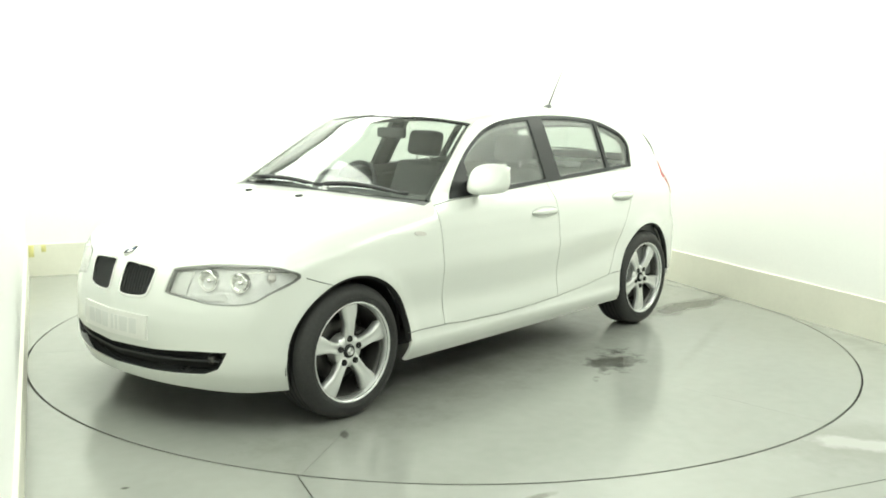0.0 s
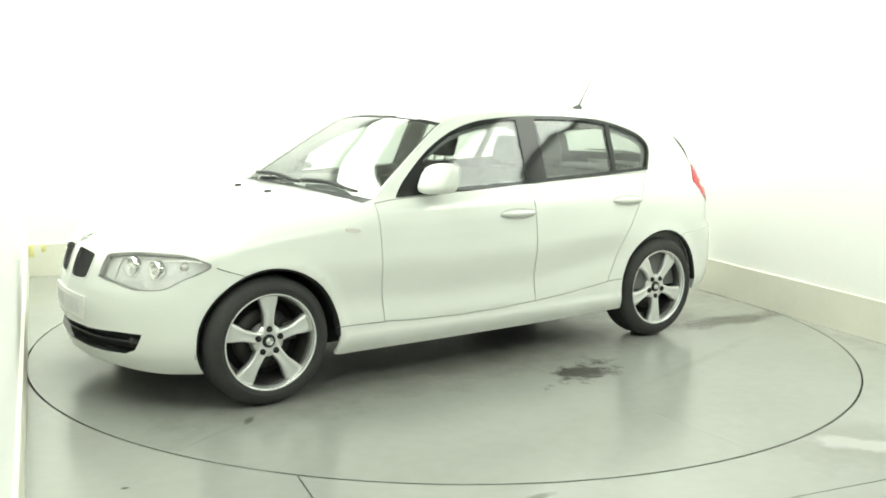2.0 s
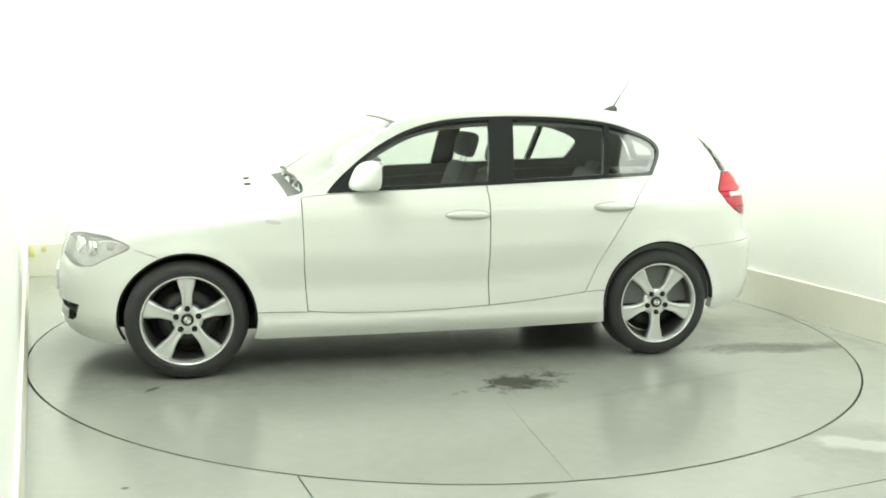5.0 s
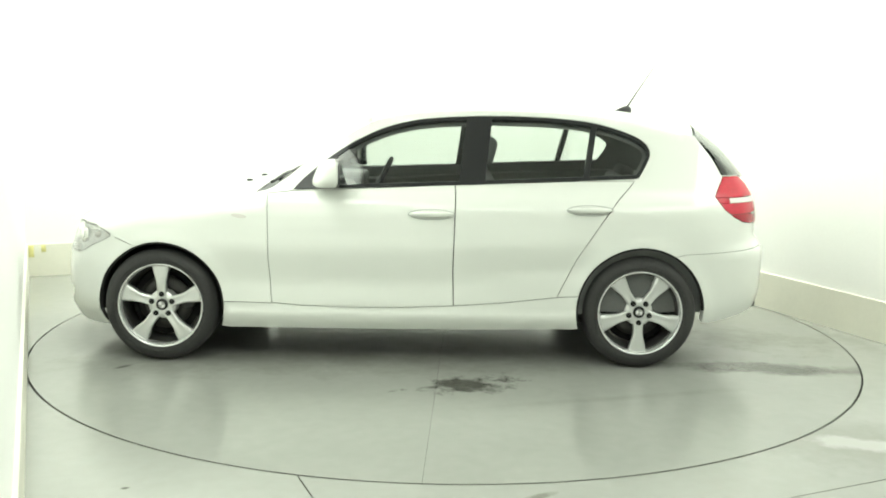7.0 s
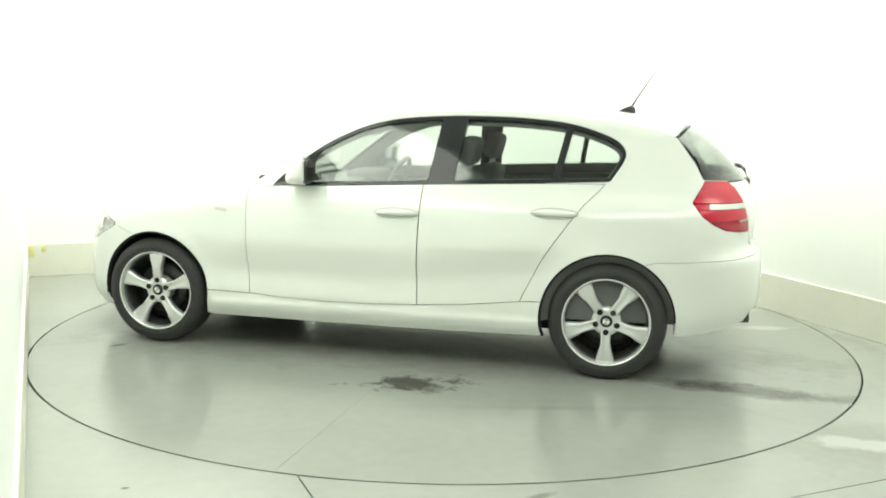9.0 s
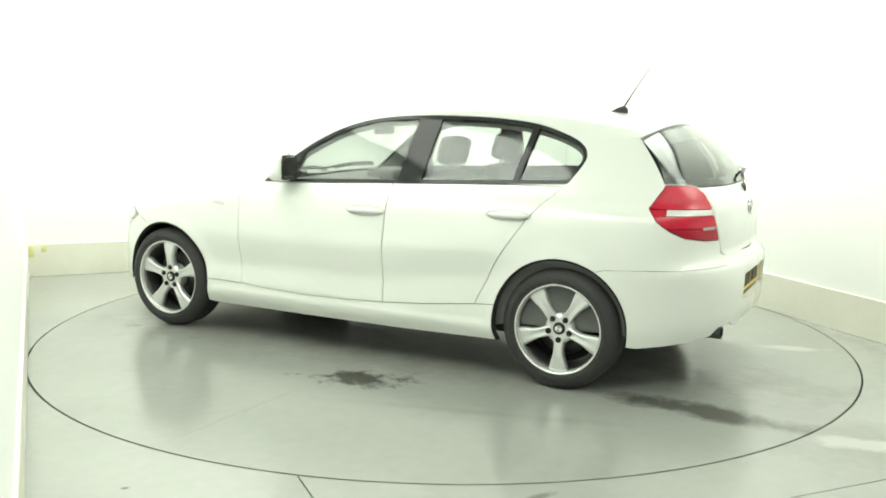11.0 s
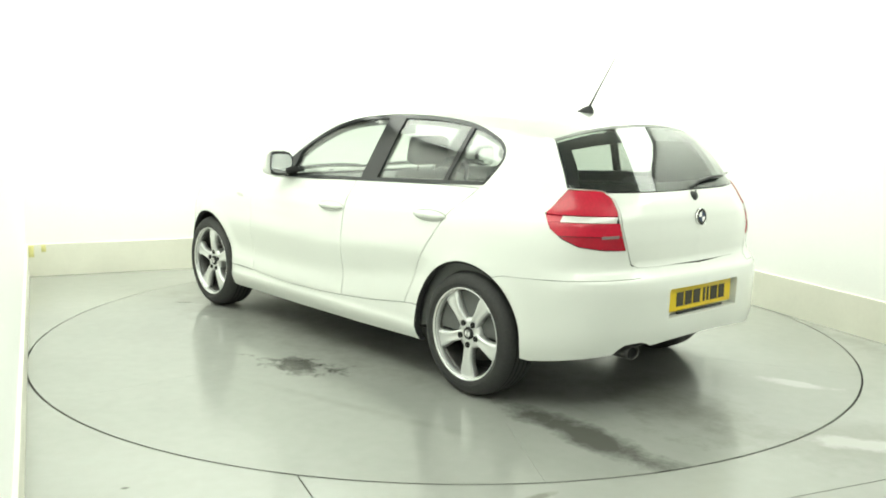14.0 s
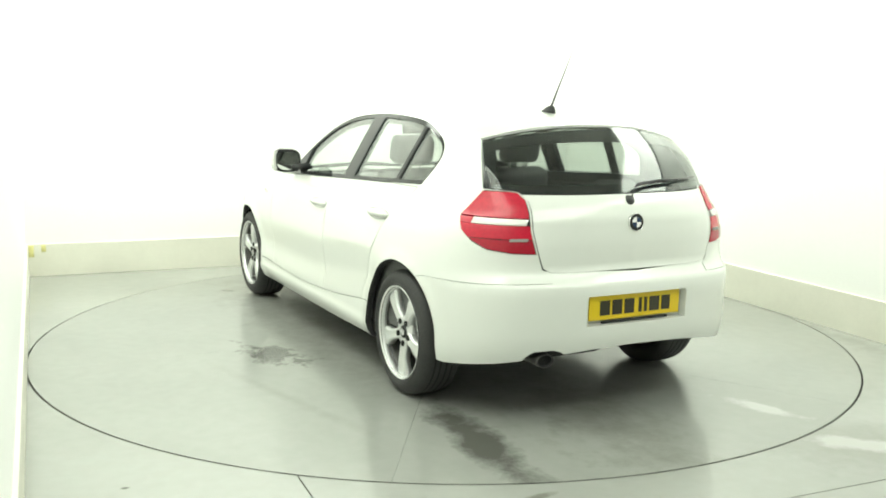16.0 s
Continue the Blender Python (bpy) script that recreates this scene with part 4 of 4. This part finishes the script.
    cal = part("brake_caliper", box_bm(-0.05, 0.05, -0.15, -0.075, 0.10, 0.165, 0.014), IRON, root)
    part("backplate", revolve([(0.001, -0.125), (0.188, -0.125), (0.188, -0.13), (0.001, -0.13)], 40), WELL, root)
    root.matrix_local = Matrix.Translation((x, f * face, HUB_Z)) @ (pose(0, 0, 0, 0, 0, 180) if flip else pose(0, 0, 0)) @ pose(0, 0, 0, 0, turn, 0)
    cal.matrix_local = pose(0, 0, 0, 0, -turn + (-80 if x > 0 else 70), 0)
    return root


wheel(AXLE_F, False, 0), wheel(AXLE_F, True, 20), wheel(AXLE_R, False, 36), wheel(AXLE_R, True, 10)


def underside():
    part("underbody", box_bm(-1.62, 1.62, -0.62, 0.62, 0.20, 0.30, 0.03), WELL, car, "dark underbody")
    part("front_tray", box_bm(1.55, 1.84, -0.50, 0.50, 0.215, 0.24, 0.01), WELL, car)
    for x, rr in ((AXLE_F, ARCH_F), (AXLE_R, ARCH_R)):
        for f in (1, -1):
            n, r = 30, rr[2] + 0.006
            vs, faces = [], []
            for i in range(n + 1):
                a = radians((-8 if x > 0 else 0) + (190 if x > 0 else 178) * i / n)
                for y in (0.79, 0.56):
                    vs.append((rr[0] + r * math.cos(a), f * y, rr[1] + r * math.sin(a)))
            for i in range(n):
                faces.append((2 * i, 2 * i + 1, 2 * i + 3, 2 * i + 2))
            faces.append(tuple(2 * i + 1 for i in range(n + 1)))
            m0 = len(vs)
            vs += [(px, py, rr[1] + (pz - rr[1]) * 1.01 + 0.003) for px, py, pz in vs]
            faces += [tuple(m0 + k for k in q[::-1]) for q in faces]
            part("wheel_well", (vs, [], faces), WELL, car, "black wheel arch liner")
            # thin black lip of the arch
            lip, lf = [], []
            for i in range(n + 1):
                a = radians(-18 + (200 if x > 0 else 197) * i / n)
                for r2, dy in ((rr[2] + 0.001, 0.001), (rr[2] - 0.010, -0.004), (rr[2] - 0.010, -0.03)):
                    px, pz = rr[0] + r2 * math.cos(a), rr[1] + r2 * math.sin(a)
                    q = side(sx(px), max(pz, 0.2))
                    lip.append((q[0], f * (q[1] + dy), pz))
            for i in range(n):
                for j in range(2):
                    lf.append((3 * i + j, 3 * i + j + 1, 3 * i + j + 4, 3 * i + j + 3))
            part("arch_lip", (lip, [], lf), WELL, car)
    pipe = part("exhaust", revolve([(0.030, 0.05), (0.034, 0.055), (0.037, 0.05), (0.037, -0.14), (0.034, -0.14), (0.033, 0.045)], 28, True), IRON, car, "dull steel exhaust tail pipe")
    pipe.matrix_local = Matrix.Translation((-2.015, 0.455, 0.314)) @ TO_REAR @ Matrix.Diagonal((1.3, 1, 0.85, 1))
    # black disc just inside the pipe stands in for its shaded bore
    part("exhaust_mouth_shade", revolve([(0.001, 0.035), (0.034, 0.035)], 24), WELL, pipe)
    part("exhaust_shroud", box_bm(-2.03, -1.86, 0.39, 0.54, 0.325, 0.395, 0.02), WELL, car)
    part("silencer", box_bm(-1.95, -1.65, 0.05, 0.55, 0.28, 0.40, 0.04), WELL, car)


underside()


def cabin():
    """Seats, dashboard, wheel and lining seen through the glass."""
    for flip in (False, True):
        low = flat([(0.66, 0.935), (0.62, 0.30), (-1.75, 0.30), (-1.75, 1.02), (-1.33, 1.03), (-0.37, 0.985), (0.25, 0.955)])
        skin("door_lining", side, low, [], CABIN, car, "dark door lining", sink=0.055, depth=0.02, flip=flip)
    upper = [q for q in E_LINE if q[0] < sx(0.70)]
    upper = [(a, b - 0.004) for a, b in upper][:-1] + [(sx(-1.79), 1.05), (sx(-1.75), 1.0), (sx(-1.33), 1.0), (sx(-0.37), 0.96), (sx(0.25), 0.94), (sx(0.68), 0.93)]
    for flip in (False, True):
        skin("pillar_lining", side, upper, [grow(DLO, -0.035)], CABIN, car, "dark pillar lining", sink=0.042, depth=0.004, flip=flip)
    bm = box_bm(-1.6, 0.75, -0.62, 0.62, 0.29, 0.33)
    part("cabin_floor", bm, CABIN, car)
    dash = part("dashboard", box_bm(0.34, 0.86, -0.70, 0.70, 0.62, 0.945, 0.06, 3), CABIN, car, "dark moulded dashboard")
    part("instrument_hood", box_bm(0.28, 0.50, -0.52, -0.20, 0.90, 0.99, 0.035, 3), CABIN, dash)
    bm = bmesh.new()
    n, m = 40, 10
    R, r = 0.185, 0.016
    ring = [[bm.verts.new((r * math.sin(2 * math.pi * j / m), (R + r * math.cos(2 * math.pi * j / m)) * math.cos(2 * math.pi * i / n), (R + r * math.cos(2 * math.pi * j / m)) * math.sin(2 * math.pi * i / n))) for j in range(m)] for i in range(n)]
    for i in range(n):
        for j in range(m):
            bm.faces.new((ring[i][j], ring[(i + 1) % n][j], ring[(i + 1) % n][(j + 1) % m], ring[i][(j + 1) % m]))
    bmesh.ops.recalc_face_normals(bm, faces=list(bm.faces))
    sw = part("steering_wheel", bm, SATIN, car, "black steering wheel")
    sw.matrix_local = Matrix.Translation((0.20, -0.36, 0.90)) @ pose(0, 0, 0, 0, -25, 0)
    part("steering_hub", box_bm(-0.02, 0.03, -0.075, 0.075, -0.06, 0.05, 0.02), SATIN, sw)
    for a, b in ((-0.18, -0.06), (0.06, 0.18)):
        part("steering_spoke", box_bm(-0.008, 0.012, a, b, -0.025, 0.015, 0.006), SATIN, sw)

    def seat(x, y):
        root = part("front_seat", box_bm(-0.26, 0.26, -0.24, 0.24, 0.0, 0.16, 0.05, 3), CLOTH, car, "dark cloth front seat")
        root.matrix_local = pose(x, y, 0.38)
        bm = box_bm(-0.06, 0.07, -0.25, 0.25, 0.0, 0.60, 0.055, 3)
        for v in bm.verts:
            k = v.co.z / 0.6
            v.co.y *= 1 - 0.22 * max(0, k - 0.45) / 0.55
        b = part("backrest", bm, CLOTH, root)
        b.matrix_local = pose(-0.26, 0, 0.10, 0, -18, 0)
        h = part("headrest", box_bm(-0.05, 0.05, -0.13, 0.13, 0.635, 0.80, 0.045, 3), CLOTH, root)
        h.matrix_local = pose(-0.26, 0, 0.10, 0, -15, 0)
        for yy in (-0.06, 0.06):
            q = part("headrest_post", tube([(-0.0, yy, 0.55), (0, yy, 0.68)], 0.007), STEEL, root)
            q.matrix_local = pose(-0.26, 0, 0.10, 0, -16, 0)
    seat(-0.03, 0.37), seat(-0.03, -0.37)
    bench = part("rear_bench", box_bm(-1.25, -0.72, -0.63, 0.63, 0.42, 0.56, 0.05, 3), CLOTH, car, "dark cloth rear bench")
    bm = box_bm(-0.07, 0.07, -0.62, 0.62, 0.0, 0.52, 0.05, 3)
    b = part("bench_back", bm, CLOTH, bench)
    b.matrix_local = pose(-1.24, 0, 0.50, 0, -20, 0)
    for y in (-0.38, 0, 0.38):
        h = part("headrest", box_bm(-0.045, 0.045, -0.125, 0.125, 0.50, 0.585 if y else 0.55, 0.035, 3), CLOTH, bench)
        h.matrix_local = pose(-1.24, y, 0.50, 0, -20, 0)
    part("parcel_shelf", box_bm(-1.92, -1.44, -0.58, 0.58, 0.985, 1.005, 0.006), CABIN, car)
    vs, faces = [], []
    n, m = 24, 14
    for i in range(n + 1):
        for j in range(m + 1):
            q = top(7.2 + 6.6 * i / n, -0.97 + 1.94 * j / m)
            vs.append((q[0], q[1], q[2] - 0.030))
    faces = [(i * (m + 1) + j, i * (m + 1) + j + 1, (i + 1) * (m + 1) + j + 1, (i + 1) * (m + 1) + j) for i in range(n) for j in range(m)]
    part("headliner", (vs, [], faces), LINER, car, "pale grey roof lining")
    part("rear_view_mirror", box_bm(0.21, 0.24, -0.11, 0.11, 1.235, 1.295, 0.014), SATIN, car)


cabin()


def door_furniture():
    for f in (1, -1):
        # mirrors
        bm = bmesh.new()
        bmesh.ops.create_uvsphere(bm, u_segments=28, v_segments=18, radius=1)
        for v in bm.verts:
            x, y, z = v.co
            k = lambda c: math.copysign(abs(c) ** 0.62, c)
            x2, y2, z2 = k(x), k(y), k(z)
            hx = 0.092 if x2 > 0 else 0.028
            v.co = (x2 * hx * (1 - 0.25 * max(0, y2)) + 0.025 * (-y2) - (0.034 * z2 if x2 > 0 else 0.0), y2 * 0.097, z2 * (0.077 + 0.006 * (1 - y2) / 2) + 0.006 * y2)
        sh = part("door_mirror", bm, PAINT, car, "white door mirror on a black foot")
        sh.matrix_local = pose(0.37, f * 0.868, 1.062) if f > 0 else Matrix.Translation((0.37, -0.868, 1.062)) @ Matrix.Diagonal((1, -1, 1, 1))
        oval = [(0.088 * math.copysign(abs(math.cos(t)) ** 0.6, math.cos(t)), 0.073 * math.copysign(abs(math.sin(t)) ** 0.6, math.sin(t)) + 0.004 * math.cos(t)) for t in np.linspace(0, 2 * math.pi, 41)[:-1]]
        bez = part("mirror_bezel", prism(oval, 0.0, 0.030, 0.012, 3), BLACK, sh)
        bez.matrix_local = pose(-0.016, 0, 0, 0, 0, 90)
        g = part("mirror_glass", prism([(x * 0.82, z * 0.80) for x, z in oval], 0.0, 0.0305), MIRROR, sh, "silvered mirror glass", smooth=False)
        g.matrix_local = pose(-0.0165, 0, 0, 0, 0, 90)
        foot = prism([(0.06, -0.065), (-0.06, -0.055), (-0.045, -0.02), (0.055, -0.02)], -0.155, -0.02, 0.008)
        part("mirror_foot", foot, BLACK, sh)
        tri = [(sx(0.59), 0.967), (sx(0.395), 0.975), (sx(0.375), 1.14), (sx(0.40), 1.135), (sx(0.52), 1.035)]
        skin("mirror_base", side, tri, [], BLACK, car, sink=-0.002, depth=0.01, flip=f < 0)
        # handles
        for x, z in ((-0.165, 0.845), (-1.03, 0.878)):
            n, m = 16, 10
            bm = bmesh.new()
            rows = []
            for i in range(n + 1):
                u = -1 + 2 * i / n
                px = x + 0.122 * u
                q = Vector(side(sx(px), z))
                lift = 0.028 * (1 - abs(u) ** 4) + 0.004
                h = 0.0145 * (1 - abs(u) ** 5) + 0.002
                rows.append([bm.verts.new((px, f * (q.y + lift * 0.55 + lift * 0.45 * math.cos(2 * math.pi * j / m) - (0.012 if math.cos(2 * math.pi * j / m) < 0 else 0) * (1 - abs(u))), z + 0.004 + h * math.sin(2 * math.pi * j / m))) for j in range(m)])
            for a, b in zip(rows, rows[1:]):
                for j in range(m):
                    bm.faces.new((a[j], a[(j + 1) % m], b[(j + 1) % m], b[j]))
            bm.faces.new(rows[0]), bm.faces.new(rows[-1])
            bmesh.ops.recalc_face_normals(bm, faces=list(bm.faces))
            hd = part("door_handle", bm, PAINT, car, "white pull handle")
            under = [(sx(x + 0.09 * math.cos(t)), z - 0.012 + 0.010 * math.sin(t)) for t in np.linspace(0, 2 * math.pi, 25)[:-1]]
            rim = [(sx(x + 0.128 * math.cos(t)), z + 0.001 + 0.029 * math.sin(t)) for t in np.linspace(0, 2 * math.pi, 33)[:-1]]
            # thin flat ring drawn for the joint gap round the handle
            skin("handle_gap_ring", side, rim, [grow(rim, -0.0028)], HANDLE_GAP, hd, sink=-0.0009, depth=0.003, flip=f < 0, step=0.02)
            # flat grey patch: shade of the handle's recess, painted on the door
            skin("handle_shade", side, under, [], PALEINK_SHADE, hd, sink=-0.0012, depth=0.003, flip=f < 0, step=0.02)
        rep = [(sx(0.885 + 0.042 * math.cos(t)), 0.822 + 0.011 * math.sin(t) + 0.006 * math.cos(t)) for t in np.linspace(0, 2 * math.pi, 25)[:-1]]
        skin("side_repeater", side, rep, [], CLEAR, car, "small clear side repeater", sink=-0.005, depth=0.008, flip=f < 0, step=0.02)


door_furniture()


def aerial_and_wipers():
    bm = bmesh.new()
    bmesh.ops.create_uvsphere(bm, u_segments=20, v_segments=10, radius=1)
    for v in bm.verts:
        v.co = (v.co.x * 0.065 - 0.01 * v.co.z, v.co.y * 0.03, max(0, v.co.z) * 0.062 * (0.60 - 0.40 * v.co.x))
    a = part("aerial", bm, SATIN, car, "black roof aerial with a thin rod")
    z = top(12.75, 0)[2]
    a.matrix_local = pose(-1.325, 0, z - 0.002)
    part("aerial_rod", tube([(-0.03, 0, 0.025), (-0.085, 0, 0.115), (-0.175, 0, 0.255), (-0.285, 0, 0.43)], 0.0062, 8, 0.0005), SATIN, a)
    # front wipers resting along the foot of the screen
    for y0, y1, t0, t1 in ((0.62, -0.02, 3.95, 4.12), (-0.02, -0.66, 3.95, 4.10)):
        pts = []
        for i in range(9):
            k = i / 8
            yy = y0 + (y1 - y0) * k
            t = t0 + (t1 - t0) * math.sin(math.pi * k * 0.8)
            e = side(sx(float(np.interp(t, ET[0], ET[1]))), float(np.interp(t, ET[0], ET[2])))[1]
            q = top(t, max(-0.97, min(0.97, yy / e)))
            pts.append((q[0] + 0.008, q[1], q[2] + 0.026))
        w = part("wiper", tube(pts, 0.009, 8), SATIN, car, "black windscreen wiper")
        part("wiper_blade", tube([(p[0] - 0.01, p[1], p[2] - 0.010) for p in pts[2:]], 0.007, 6), BLACK, w)
    q0 = side(S_REAR, 1.035)
    def rg(t, v, lift):
        q = top(t, v)
        return (q[0] - lift, q[1], q[2] + lift * 0.7)
    pts = [(q0[0] - 0.012, 0.01, 1.025), rg(14.93, -0.06, 0.02), rg(14.88, -0.25, 0.02), rg(14.885, -0.42, 0.018)]
    w = part("rear_wiper", tube(pts, 0.010, 8, 0.006), SATIN, car, "black rear wiper")
    part("wiper_blade", tube([rg(14.90, -0.15, 0.012), rg(14.87, -0.40, 0.012), rg(14.86, -0.66, 0.012)], 0.007, 6), BLACK, w)
    ob = part("wiper_pivot", revolve([(0.001, 0.02), (0.02, 0.016), (0.024, -0.01)], 20), SATIN, w)
    ob.matrix_local = Matrix.Translation((q0[0] - 0.002, 0.01, 1.022)) @ TO_REAR


aerial_and_wipers()
for jy in (-0.36, 0.05):
    q = top(2.55, jy / 0.75)
    bm = box_bm(-0.018, 0.018, -0.012, 0.012, -0.006, 0.010, 0.005, 2)
    jet = part("washer_jet", bm, SATIN, car)
    jet.matrix_local = pose(q[0], q[1], q[2])


# ---- movement ----
def motions():
    table, vehicle = [], []
    for i in range(17):
        a = 229.03 - 6.97 * i
        table.append((i, pose(0, 0, 0, 0, 0, a)))
        vehicle.append((i, pose(0, 0, 0, 0, 0, a) @ pose(0.248, -0.022, 0.001)))
    walk(turntable, table)
    walk(car, vehicle)


motions()
